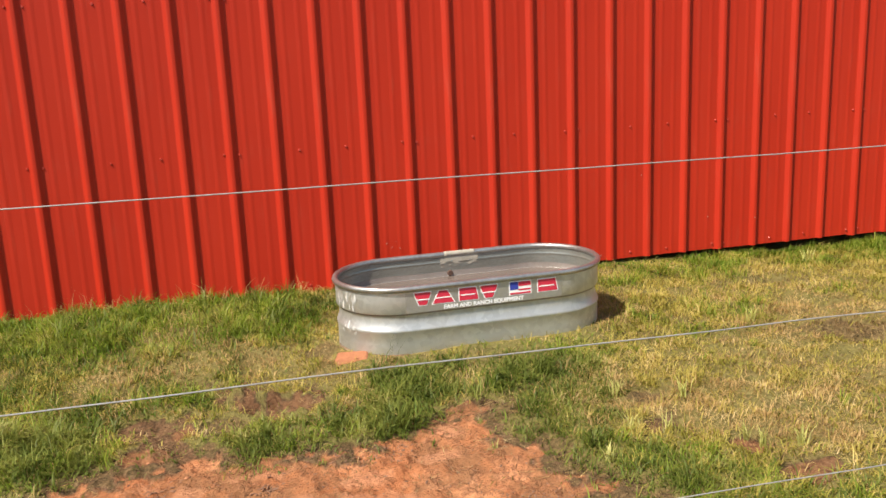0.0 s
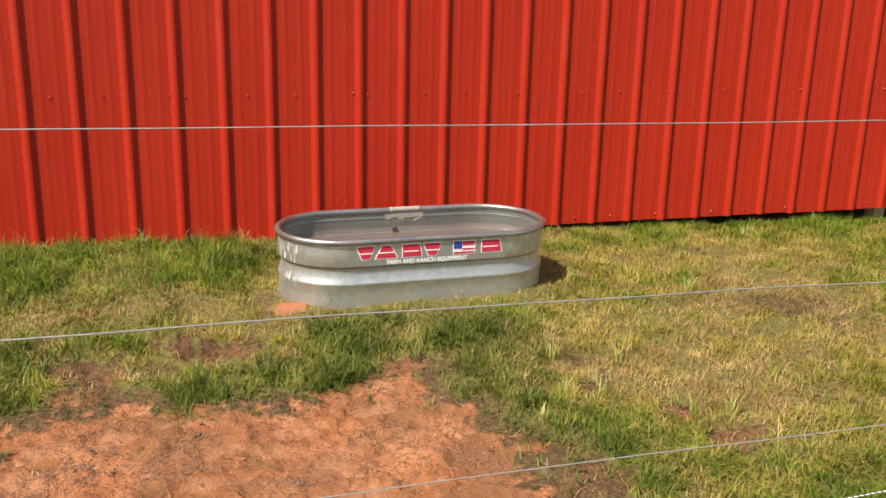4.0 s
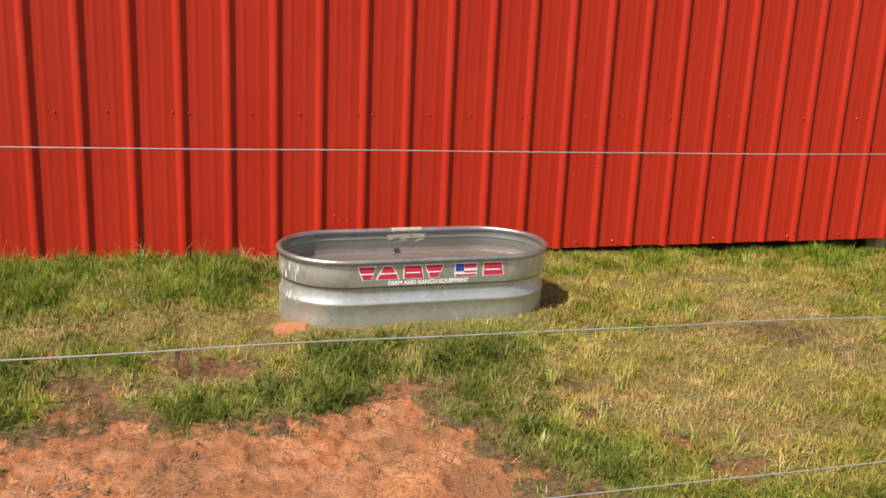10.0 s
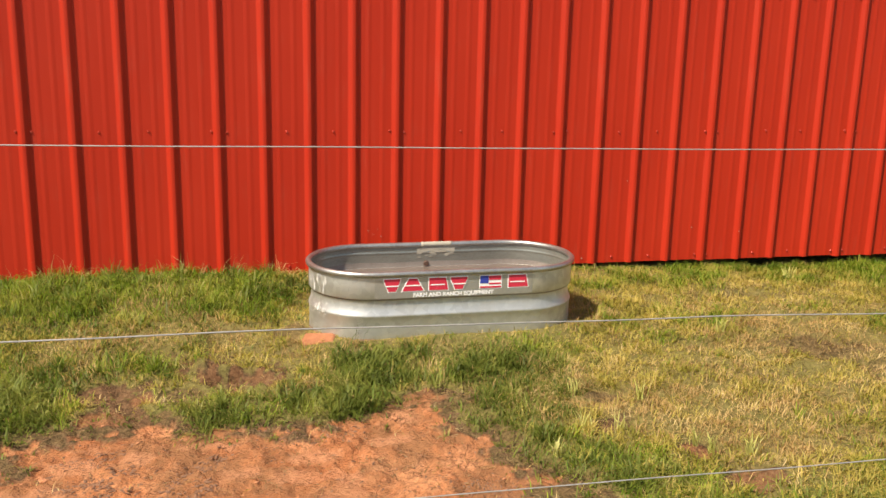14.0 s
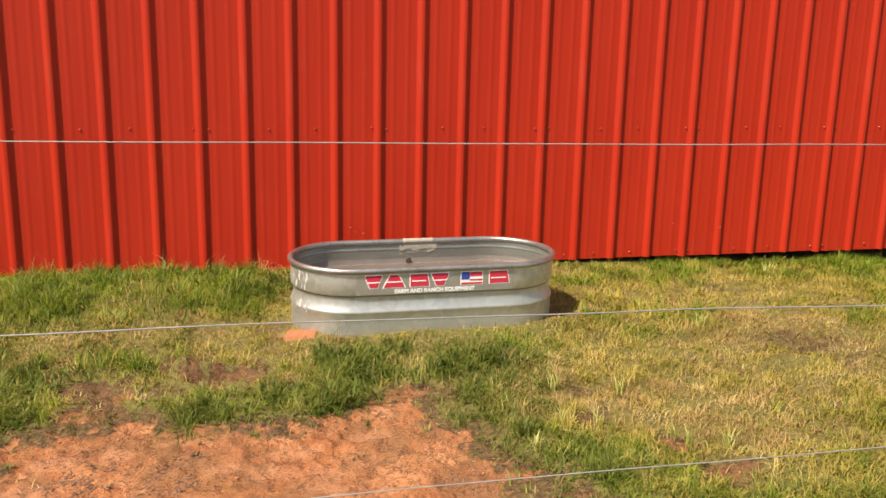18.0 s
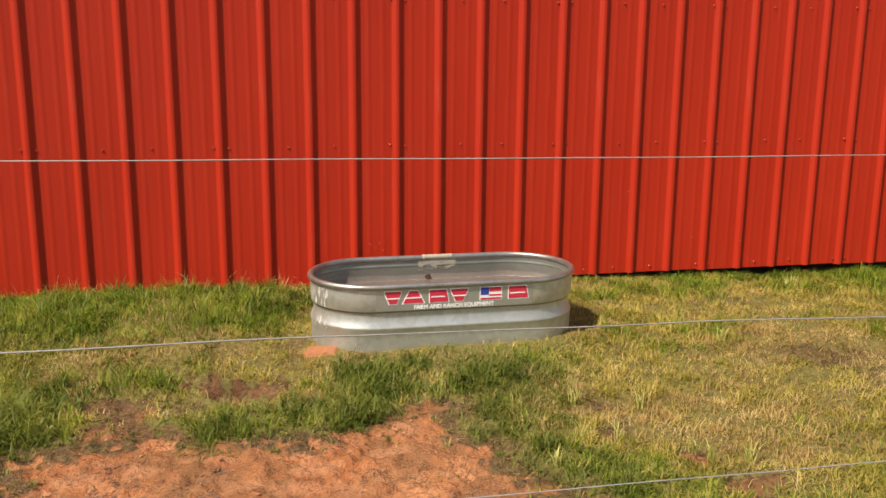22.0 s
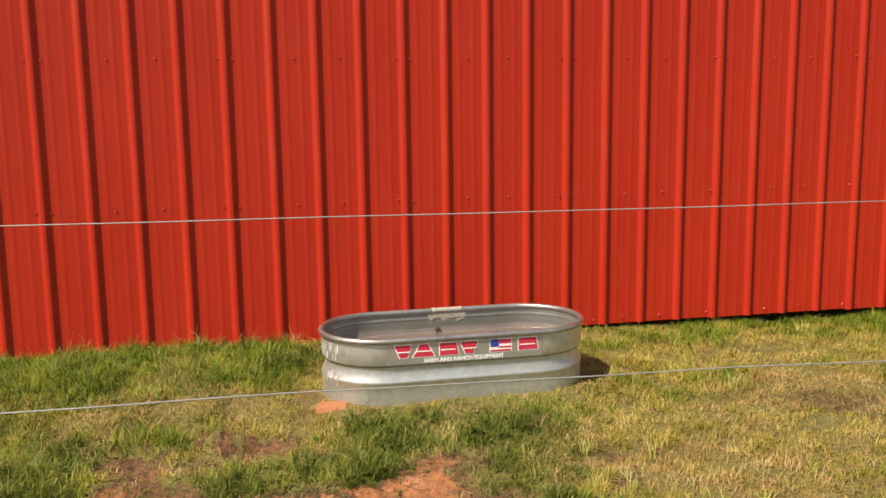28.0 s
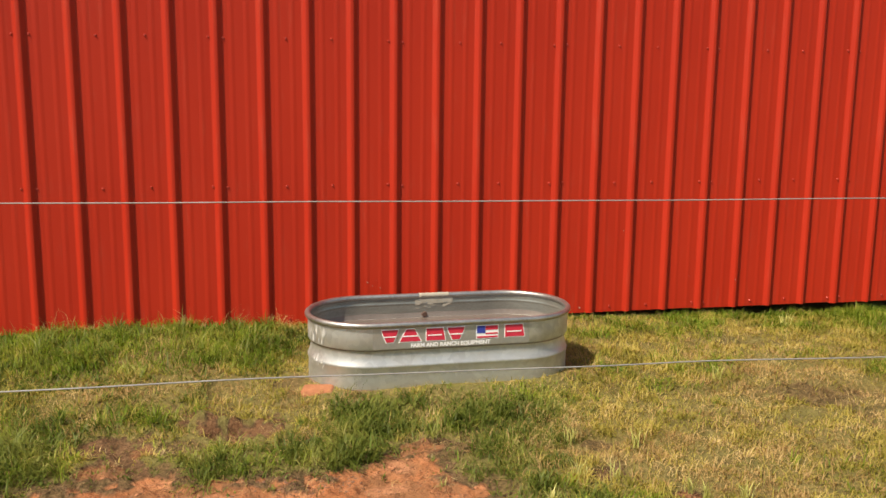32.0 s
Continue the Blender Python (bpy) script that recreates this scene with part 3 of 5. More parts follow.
wall = tagged(new("wall_front"), "long red ribbed steel barn wall with screw rows", "wall", kind="structure")
SCREW = screw_mesh()
full = sheet_mesh(SHEET, WALL_TOP, 0.114)
last = sheet_mesh(WALL_END - 6 * SHEET + 0.02, WALL_TOP, 0.114)
rng = random.Random(5)
for k in range(-8, 7):
    x0 = k * SHEET
    panel = link_mesh("panel", full if k < 6 else last, None, wall)
    panel.location = (x0, rng.uniform(-0.0006, 0.0006), -0.0062 * (x0 - 1.2) if x0 > 1.2 else 0.0)
    rows = (0.150, 0.868, 1.622, 2.375, 3.05)
    for z in rows:
        for dx in (-0.0375, 0.0375, 0.3455, 0.5766):
            if x0 + dx > WALL_END - 0.02 or (k == -8 and dx < 0):
                continue
            s = link_mesh("screw", SCREW, None, panel)
            low = -0.0062 * (x0 - 1.2) if x0 > 1.2 else 0.0
            s.location = (dx + rng.uniform(-0.004, 0.004), -0.0005, z - low * (z > 0.2) + rng.uniform(-0.005, 0.005))
            s.rotation_euler = (rng.uniform(-0.1, 0.1), rng.uniform(0, 1.0), rng.uniform(-0.1, 0.1))

# chipped paint above the tank and along the wall
for x, z, r in ((-0.151, 0.338, 0.004), (-0.123, 0.315, 0.003), (-0.08, 0.305, 0.004), (-0.10, 0.345, 0.0025), (-1.164, 0.352, 0.005), (-1.162, 0.337, 0.003),
                (1.332, 0.588, 0.0035), (1.755, 0.309, 0.004), (2.057, 0.279, 0.004), (1.08, 0.145, 0.005)):
    bm = bmesh.new()
    r *= 0.7
    vs = [bm.verts.new((r * (0.7 + 0.5 * rng.random()) * math.cos(math.tau * k / 7), -0.0012, r * (0.7 + 0.5 * rng.random()) * math.sin(math.tau * k / 7))) for k in range(7)]
    back = [bm.verts.new((v.co.x * 1.05, 0.0, v.co.z * 1.05)) for v in vs]
    bm.faces.new(vs[::-1])
    for k in range(7):
        bm.faces.new((vs[k], vs[(k + 1) % 7], back[(k + 1) % 7], back[k]))
    bmesh.ops.recalc_face_normals(bm, faces=bm.faces[:])
    chip = part("paint_chip", bm, CHIP, wall, "pale chip in the red paint")
    off = (x % PITCH) - 0.0
    chip.location = (x, -0.0182 if min(off, PITCH - off) < 0.008 else -0.003, z)

# the other sides and the roof close the barn
DEPTH = 7.0
for name, lo, hi in (("wall_end", (6.37, 0.12, 0.10), (6.41, DEPTH, WALL_TOP)), ("wall_far_end", (WALL_START - 0.06, 0.02, 0.0), (WALL_START - 0.03, DEPTH, WALL_TOP)),
                     ("wall_back", (WALL_START - 0.03, DEPTH, 0.0), (6.41, DEPTH + 0.03, WALL_TOP))):
    tagged(part(name, boxes((lo, hi)), RED), "plain red steel wall of the barn", "wall", kind="structure")
roof = bmesh.new()
prof = [(-0.02, WALL_TOP + 0.003), (DEPTH / 2, WALL_TOP + 1.3), (DEPTH + 0.05, WALL_TOP + 0.003), (DEPTH + 0.05, WALL_TOP + 0.043), (DEPTH / 2, WALL_TOP + 1.345), (-0.02, WALL_TOP + 0.043)]
ends = [[roof.verts.new((x, y, z)) for y, z in prof] for x in (WALL_START - 0.07, 6.46)]
for k in range(6):
    roof.faces.new((ends[0][k], ends[0][(k + 1) % 6], ends[1][(k + 1) % 6], ends[1][k]))
roof.faces.new(ends[0][::-1])
roof.faces.new(ends[1])
bmesh.ops.recalc_face_normals(roof, faces=roof.faces[:])
tagged(part("roof", roof, ZINC), "low galvanised gable roof of the barn", "roof", kind="structure")

trim = bmesh.new()
box(trim, (6.336, -0.022, 0.082), (6.452, 0.016, WALL_TOP - 0.004), 0.003)
trim = tagged(part("corner_trim", trim, TRIM_WOOD), "pale raw pine board down the barn corner", "trim", kind="structure")
for x, w, top in ((3.455, 0.085, 0.125), (4.866, 0.085, 0.11), (6.346, 0.10, 1.2)):
    g = float(height(x, 0.08)) - 0.12
    tagged(part("support_post", boxes(((x - w / 2, 0.028, g), (x + w / 2, 0.028 + w, top)), bevel=0.006), POST_WOOD),
           "short square wooden post under the barn wall", "post", "barn posts")
sill = tagged(part("sill_beam", boxes(((WALL_START, 0.05, 0.13), (6.28, 0.088, 0.27)), bevel=0.004), POST_WOOD), "wooden sill beam behind the steel sheets", "beam", kind="structure")

# ---- stock tank ----
HALF_L, HALF_W = 0.620, 0.274           # body, without the rolled rim
TANK_Z, RIM_Z = 0.055, 0.362


def oval(off, z, n=20):
    """Points round the tank: two straight sides and two half rounds, grown by off."""
    r, s = HALF_W + off, HALF_L - HALF_W
    pts = []
    for k in range(9):
        pts.append((-s + 2 * s * k / 9, -r, z))
    for k in range(n):
        a = -math.pi / 2 + math.pi * k / n
        pts.append((s + r * math.cos(a), r * math.sin(a), z))
    for k in range(9):
        pts.append((s - 2 * s * k / 9, r, z))
    for k in range(n):
        a = math.pi / 2 + math.pi * k / n
        pts.append((-s + r * math.cos(a), r * math.sin(a), z))
    return pts


OUTER = [(0.0, 0.310), (0.0, 0.303), (0.0, 0.260), (0.0, 0.202), (-0.002, 0.198), (-0.010, 0.1945), (-0.0128, 0.189), (-0.0126, 0.172),
         (-0.0110, 0.158), (-0.0078, 0.143), (-0.0010, 0.127), (0.0018, 0.121), (0.0010, 0.114), (-0.0015, 0.109), (-0.002, 0.06), (-0.001, 0.004), (-0.002, 0.0)]
tank = thing("stock_tank", (*TANK, TANK_Z), "oval galvanised steel stock tank on the grass", "stock tank")
tank.rotation_euler = (0, 0, radians(TANK_TURN))
body = bmesh.new()
outer = OUTER
inner = [(o - 0.003, z + (0.004 if z < 0.01 else 0)) for o, z in OUTER][::-1]
rings = [[body.verts.new(p) for p in oval(o, z)] for o, z in outer + inner[1:]]
n = len(rings[0])
for u, v in zip(rings, rings[1:]):
    for k in range(n):
        body.faces.new((u[k], u[(k + 1) % n], v[(k + 1) % n], v[k]))
bmesh.ops.recalc_face_normals(body, faces=body.faces[:])
body = part("body", body, ZINC, tank, "dull galvanised side with a pressed bead", True)
floor_bm = bmesh.new()
lo = [floor_bm.verts.new(p) for p in oval(-0.009, 0.036)]
hi = [floor_bm.verts.new(p) for p in oval(-0.009, 0.044)]
floor_bm.faces.new(lo[::-1])
floor_bm.faces.new(hi)
for k in range(n):
    floor_bm.faces.new((lo[k], lo[(k + 1) % n], hi[(k + 1) % n], hi[k]))
part("bottom", floor_bm, DRIED_MUD, tank, "muddy steel bottom")
part("rim", tube(oval(0.0005, RIM_Z - TANK_Z), 0.0135, 10, True), RIM_ZINC, tank, "rolled tubular rim with dull wear", True)
stain = bmesh.new()
rings = [[stain.verts.new((x, y, z + (0.006 * noise.noise((x * 6, y * 6, 3.0)) if z > 0.2 else 0))) for x, y, z in oval(o, z)] for o, z in
         ((-0.0052, 0.224), (-0.0052, 0.20), (-0.0072, 0.190), (-0.0165, 0.186), (-0.0175, 0.160), (-0.0155, 0.154), (-0.007, 0.125), (-0.0075, 0.10), (-0.0085, 0.040))]
for u, v in zip(rings, rings[1:]):
    for k in range(n):
        stain.faces.new((u[(k + 1) % n], u[k], v[k], v[(k + 1) % n]))
inner_bm = bmesh.new()
rings = [[inner_bm.verts.new(p) for p in oval(o, z)] for o, z in ((-0.0034, 0.306), (-0.0045, 0.300), (-0.0045, 0.279), (-0.0045, 0.275), (-0.0062, 0.272), (-0.0062, 0.266), (-0.0044, 0.263), (-0.0044, 0.259), (-0.0044, 0.215))]
for u, v in zip(rings, rings[1:]):
    for k in range(n):
        inner_bm.faces.new((u[(k + 1) % n], u[k], v[k], v[(k + 1) % n]))
part("inner_wall", inner_bm, DULL_SHADED_ZINC, tank, "dulled steel inside face, darkened for shade", True)
part("stain_band", stain, STAINED, tank, "brown-grey water stain inside", True)
plug = bmesh.new()
bmesh.ops.create_cone(plug, segments=16, radius1=0.0145, radius2=0.012, depth=0.009, cap_ends=True,
                      matrix=Matrix.Translation((-0.018, HALF_W - 0.0095, 0.213)) @ Matrix.Rotation(radians(90), 4, "X"))
part("drain_plug", plug, PLUG_BROWN, tank, "brown threaded drain plug")


def residue(x0, x1, z0, z1, y, cell, seed):
    """A thin ragged film of dried lime, thickest along its top."""
    bm = bmesh.new()
    nx, nz = int((x1 - x0) / cell), int((z1 - z0) / cell)
    grid = [[bm.verts.new((x0 + i * cell + 0.0009 * noise.noise((i * 0.9, k * 0.9, seed)), y - 0.0004 * noise.noise((i, k, 7.0)), z0 + k * cell + 0.0009 * noise.noise((i * 0.9, k * 0.9, seed + 5)))) for i in range(nx + 1)] for k in range(nz + 1)]
    for k in range(nz):
        for i in range(nx):
            u, v = i / nx, k / nz
            f = 0.9 * noise.noise((i * cell * 30, k * cell * 62, seed)) + 0.42 * noise.noise((i * cell * 150, k * cell * 220, seed + 2))
            if f + 1.2 * v - 0.46 - 1.2 * max(0, abs(u - 0.5) - 0.36) > 0:
                bm.faces.new((grid[k][i], grid[k][i + 1], grid[k + 1][i + 1], grid[k + 1][i]))
    bmesh.ops.delete(bm, geom=[v for v in bm.verts if not v.link_faces], context="VERTS")
    bmesh.ops.recalc_face_normals(bm, faces=bm.faces[:])
    return bm


part("lime_residue", residue(-0.066, 0.126, 0.236, 0.299, HALF_W - 0.0069, 0.003, 3.0), LIME, tank, "cream dried residue inside the back")
part("rim_residue", tube([(-0.045 + 0.012 * k, HALF_W + 0.0003, RIM_Z - TANK_Z + 0.0008) for k in range(14)], lambda i: 0.0136 + 0.0006 * math.sin(i * 2.3), 10), LIME, tank, "pale residue on the rim", True)


def streaks(seed, a0, a1, count):
    """Whitish runs and scuffs, and painted sun glints, on the outside of one rounded end."""
    r = random.Random(seed)
    bm = bmesh.new()
    s = HALF_L - HALF_W
    for _ in range(count):
        a, z, w, h = r.uniform(a0, a1), r.choice((0.12, 0.14, 0.23, 0.25, 0.27, r.uniform(0.03, 0.28))) + r.uniform(-0.02, 0.02), r.uniform(0.0015, 0.007), r.uniform(0.008, 0.03)
        off = 0.0012 + float(np.interp(z, [q[1] for q in OUTER[::-1]], [q[0] for q in OUTER[::-1]]))
        m, vs = 8, []
        for k in range(m):
            c, d = w * r.uniform(0.5, 1) * math.cos(math.tau * k / m), h * r.uniform(0.5, 1) * math.sin(math.tau * k / m)
            off = 0.0012 + float(np.interp(z + d, [q[1] for q in OUTER[::-1]], [q[0] for q in OUTER[::-1]]))
            g = a + c / HALF_W
            vs.append(bm.verts.new((-s + (HALF_W + off) * math.cos(g), (HALF_W + off) * math.sin(g), z + d)))
        bm.faces.new(vs)
    bmesh.ops.recalc_face_normals(bm, faces=bm.faces[:])
    return bm


# pale patches: part lime, part the sun's highlight painted on the end
part("lime_glint_streaks", streaks(4, math.pi * 1.02, math.pi * 1.22, 46), SCUFF_GLINT, tank, "whitish lime scuffs and painted sun glints on the rounded end")
tagged(bpy.data.objects["lime_glint_streaks"], kind="stuff")

mud = bmesh.new()
rings = [[mud.verts.new((x, y, z + (0.010 * abs(noise.noise((x * 9, y * 9, 1.0))) if k else 0))) for x, y, z in oval(o, z)] for k, (o, z) in enumerate(((0.0006, 0.004), (-0.0006, 0.015)))]
for k in range(n):
    mud.faces.new((rings[0][k], rings[0][(k + 1) % n], rings[1][(k + 1) % n], rings[1][k]))
part("mud_line", mud, MUD_RED, tank, "clay splashed along the foot", True)
water = bmesh.new()
water.faces.new([water.verts.new((x + TANK[0], y + TANK[1], z + TANK_Z)) for x, y, z in oval(-0.0085, 0.198)])
tagged(part("water", water, CLOUDY, None), "still cloudy water in the half-full tank", "water", kind="structure")

# decal on the front: plain coloured shapes with white edges, and the line of small capitals
FACE = -HALF_W - 0.0012


def plate(x0, x1, z0, z1, y, slant=0.0):
    bm = bmesh.new()
    vs = [bm.verts.new(p) for p in ((x0, y, z0), (x1, y, z0), (x1 + slant, y, z1), (x0 + slant, y, z1))]
    back = [bm.verts.new((v.co.x, y + 0.0008, v.co.z)) for v in vs]
    bm.faces.new(vs)
    bm.faces.new(back[::-1])
    for k in range(4):
        bm.faces.new((vs[k], back[k], back[(k + 1) % 4], vs[(k + 1) % 4]))
    bmesh.ops.recalc_face_normals(bm, faces=bm.faces[:])
    return bm


def flat_shape(line, y):
    """A thin flat shape from its outline in x and z."""
    bm = bmesh.new()
    front = [bm.verts.new((x, y, z)) for x, z in line]
    back = [bm.verts.new((x, y + 0.0008, z)) for x, z in line]
    bm.faces.new(front)
    bm.faces.new(back[::-1])
    for k in range(len(line)):
        q = (k + 1) % len(line)
        bm.faces.new((front[k], back[k], back[q], front[q]))
    bmesh.ops.recalc_face_normals(bm, faces=bm.faces[:])
    return bm


def inset(line, d):
    """The outline drawn in by d on all sides (given counter-clockwise)."""
    out, n = [], len(line)
    for k in range(n):
        a, b, c = Vector(line[k - 1]), Vector(line[k]), Vector(line[(k + 1) % n])
        u, v = (b - a).normalized(), (c - b).normalized()
        m, w = Vector((-u.y, u.x)), Vector((-v.y, v.x))
        h = (m + w) / max(1 + m.dot(w), 0.4)
        out.append(tuple(b + h * d))
    return out


decal = part("decal", plate(-0.362, 0.352, 0.200, 0.300, FACE + 0.0006), DECAL_FILM, tank, "faded printed decal film")
LOGO_Z0, LOGO_Z1 = 0.227, 0.290
cells = [(-0.326, -0.247), (-0.239, -0.151), (-0.127, -0.043), (-0.031, 0.053), (0.104, 0.208), (0.235, 0.325)]
for i, (x0, x1) in enumerate(cells):
    if i == 4:
        part("white_mark", plate(x0, x1, LOGO_Z0, LOGO_Z1, FACE - 0.0004), DECAL_WHITE, decal, "white outline shape")
        part("blue_mark", plate(x0 + 0.004, x0 + 0.042, LOGO_Z0 + 0.026, LOGO_Z1 - 0.003, FACE - 0.0016), DECAL_BLUE, decal, "blue field shape")
        for z0, z1, a in ((LOGO_Z0 + 0.004, LOGO_Z0 + 0.012, 0.004), (LOGO_Z0 + 0.020, LOGO_Z0 + 0.027, 0.044), (LOGO_Z0 + 0.040, LOGO_Z1 - 0.004, 0.044)):
            part("red_mark", plate(x0 + a, x1 - 0.004, z0, z1, FACE - 0.0016), DECAL_RED, decal, "red stripe shape")
        continue
    mid, z0, z1 = (x0 + x1) / 2, LOGO_Z0, LOGO_Z1
    if i in (0, 3):
        line = [(mid - 0.019, z0), (mid + 0.019, z0), (x1, z1 - 0.012), (x1, z1), (x0, z1), (x0, z1 - 0.012)]
    elif i == 1:
        line = [(x0 - 0.010, z0), (x1 + 0.010, z0), (mid + 0.020, z1), (mid - 0.020, z1)]
    else:
        line = [(x0, z0), (x1 + 0.010, z0), (x1 - 0.002, z1), (x0, z1)]
    part("white_mark", flat_shape(line, FACE - 0.0004), DECAL_WHITE, decal, "white outline shape")
    part("red_mark", flat_shape(inset(line, 0.0042), FACE - 0.0016), DECAL_RED, decal, "red filled shape")
    part("white_mark", plate(x0 + 0.010, x1 - 0.010, z0 + 0.026, z0 + 0.031, FACE - 0.0028), DECAL_WHITE, decal, "white line across the shape")


def lettering(text, x0, x1, z, name, mat, parent, y):
    cu = bpy.data.curves.new(name, "FONT")
    cu.body, cu.extrude, cu.offset, cu.align_x, cu.align_y = text, 0.004, 0.045, "CENTER", "CENTER"
    tmp = bpy.data.objects.new(name, cu)
    me = bpy.data.meshes.new_from_object(tmp)
    bpy.data.objects.remove(tmp)
    co = np.zeros(len(me.vertices) * 3)
    me.vertices.foreach_get("co", co)
    co = co.reshape(-1, 3)
    k = (x1 - x0) / (co[:, 0].max() - co[:, 0].min())
    cx, cz = (co[:, 0].max() + co[:, 0].min()) / 2, (co[:, 1].max() + co[:, 1].min()) / 2
    out = np.stack([(co[:, 0] - cx) * k + (x0 + x1) / 2, y - co[:, 2] * k, (co[:, 1] - cz) * k + z], 1)
    me.vertices.foreach_set("co", out.ravel())
    me.update()
    return link_mesh(name, me, mat, parent, "white capitals reading FARM AND RANCH EQUIPMENT")


lettering("FARM AND RANCH EQUIPMENT", -0.193, 0.171, 0.2105, "lettering", DECAL_WHITE, decal, FACE - 0.0006)

# ---- clay brick wedged at the tank's end ----
brick_bm = bmesh.new()
box(brick_bm, (-0.072, -0.045, 0.0), (0.072, 0.045, 0.052), 0.018)
for v in brick_bm.verts:
    v.co += Vector(noise.noise_vector(v.co * 26)) * 0.011
brick = tagged(part("brick", brick_bm, CLAY_BRICK, None, "", True), "worn orange clay brick tucked against the tank end", "brick")
brick.matrix_world = pose(-0.505, -0.945, float(height(-0.505, -0.945)) - 0.042, 6, -6, -16)

# ---- wire fence ----
FENCE_Y = -3.300
fence = thing("wire_fence", (0, FENCE_Y, 0), "slack smooth wire fence with one white electric braid", "fence")


def braid_height(x):
    a = max(min(x, 2.2), 0.0)
    return 0.357 + 0.012 * a + 0.0215 * a * a + 0.03 * max(x - 2.2, 0)


def wire_points(f, wobble, seed, x0=-6.0, x1=9.5, n=220):
    r = random.Random(seed)
    ph = [r.uniform(0, 6.28) for _ in range(4)]
    pts = []
    for k in range(n + 1):
        x = x0 + (x1 - x0) * k / n
        w = wobble * (math.sin(2.1 * x + ph[0]) + 0.6 * math.sin(5.3 * x + ph[1]) + 0.3 * math.sin(13 * x + ph[2]))
        dy, z = f(x)
        pts.append((x, dy + 0.6 * w, z + w))
    return pts


part("wire", tube(wire_points(lambda x: (-0.0137 + 0.015 * x, 1.1909 - 0.0126 * x + 0.0015 * x * x), 0.0008, 1), 0.0011, 8), WIRE_ZINC, fence)
part("wire", tube(wire_points(lambda x: (0.0 + 0.047 * max(x, -2), float(np.interp(x, [-6, -2.5, -1.5, -0.75, 0, 0.5, 0.6, 1.0, 1.8, 9.5], [0.97, 0.924, 0.9136, 0.896, 0.8699, 0.842, 0.838, 0.832, 0.799, 0.62]))), 0.0016, 2), 0.0014, 8), WIRE_ZINC, fence)
part("wire", tube(wire_points(lambda x: (0.006 - 0.0198 * x, 0.5335 - 0.0005 * x - 0.0012 * x * x), 0.0014, 3), 0.0013, 8), WIRE_ZINC, fence)
braid = part("braid", tube(wire_points(lambda x: (0.0, braid_height(x)), 0.0012, 4), 0.0012, 8), POLY_WHITE, fence, "white poly braid with a dark tracer")
tr = [(x + 0.0, y + 0.0011 * math.cos(i * 1.25), z + 0.0011 * math.sin(i * 1.25)) for i, (x, y, z) in enumerate(wire_points(lambda x: (0.0, braid_height(x)), 0.0012, 4, n=5000))]
for x, z in ((0.555, 0.8405), (0.592, 0.8385)):
    part("splice", tube([(x + 0.0012 * k, 0.047 * x + 0.0032 * math.cos(k * 1.1), z + 0.0032 * math.sin(k * 1.1)) for k in range(26)], 0.0011, 5), WIRE_ZINC, fence, "coiled wire splice")
part("tracer", tube(tr, 0.0011, 4), POLY_DARK, braid, "dark tracer strand")
for x in (-6.0, 9.5):
    g = float(height(x, FENCE_Y))
    bm = boxes(((x - 0.016, 0.008, g - 0.3), (x + 0.016, 0.013, 1.42)), ((x - 0.0025, 0.013, g - 0.3), (x + 0.0025, 0.042, 1.42)))
    part("steel_post", bm, DARK_STEEL, fence, "dark steel fence post")

# ---- trailer parked past the barn corner ----
TX, TY = 11.0, 1.17
tz = float(height(TX + 0.9, 2.5))
trailer = thing("stock_trailer", (TX, TY, tz), "red-railed flat trailer with a grey-posted mesh cage", "trailer")
DECK = 0.44 - tz
part("deck", boxes(((0.03, -1.6, DECK - 0.05), (1.75, 4.2, DECK)), bevel=0.006), GREY_WOOD, trailer, "grey plank deck")
for x0 in (0.0, 1.75):
    part("side_rail", boxes(((x0, -1.6, DECK - 0.128), (x0 + 0.03, 4.2, DECK + 0.004)), bevel=0.006), RAIL_RED, trailer, "faded red steel side rail")
for x0 in (0.15, 1.55):
    part("frame_beam", boxes(((x0, -1.6, DECK - 0.15), (x0 + 0.06, 4.2, DECK - 0.052)), bevel=0.004), DARK_STEEL, trailer)
for y0, z0, y1, z1, r in ((1.20, 0.13, 1.80, 0.36, 0.045), (0.95, 0.12, 0.76, 0.52, 0.03), (0.62, 0.12, 0.74, 0.52, 0.03)):
    part("brace", tube([(0.12, y0, DECK - z0), (0.12, y1, DECK - z1)], r, 8), DARK_STEEL, trailer, "black diagonal brace")
for x0 in (0.0, 1.60):
    bm = bmesh.new()
    bmesh.ops.create_cone(bm, segments=28, radius1=0.30, radius2=0.30, depth=0.18, cap_ends=True, matrix=Matrix.Rotation(radians(90), 4, "Y"))
    bmesh.ops.bevel(bm, geom=[e for e in bm.edges if len(e.link_faces) == 2 and e.calc_face_angle(0) > 1], offset=0.03, segments=3, affect="EDGES")
    wheel = part("wheel", bm, RUBBER, trailer, "black trailer tyre", True)
    wheel.location = (x0 + 0.09, 0.35, 0.29)
    bm = bmesh.new()
    bmesh.ops.create_cone(bm, segments=20, radius1=0.16, radius2=0.14, depth=0.19, cap_ends=True, matrix=Matrix.Rotation(radians(90), 4, "Y"))
    part("rim", bm, GREY_WOOD, wheel, "dull grey wheel rim")
part("axle", tube([(0.1, 0.35, 0.29), (1.7, 0.35, 0.29)], 0.035, 8), DARK_STEEL, trailer)
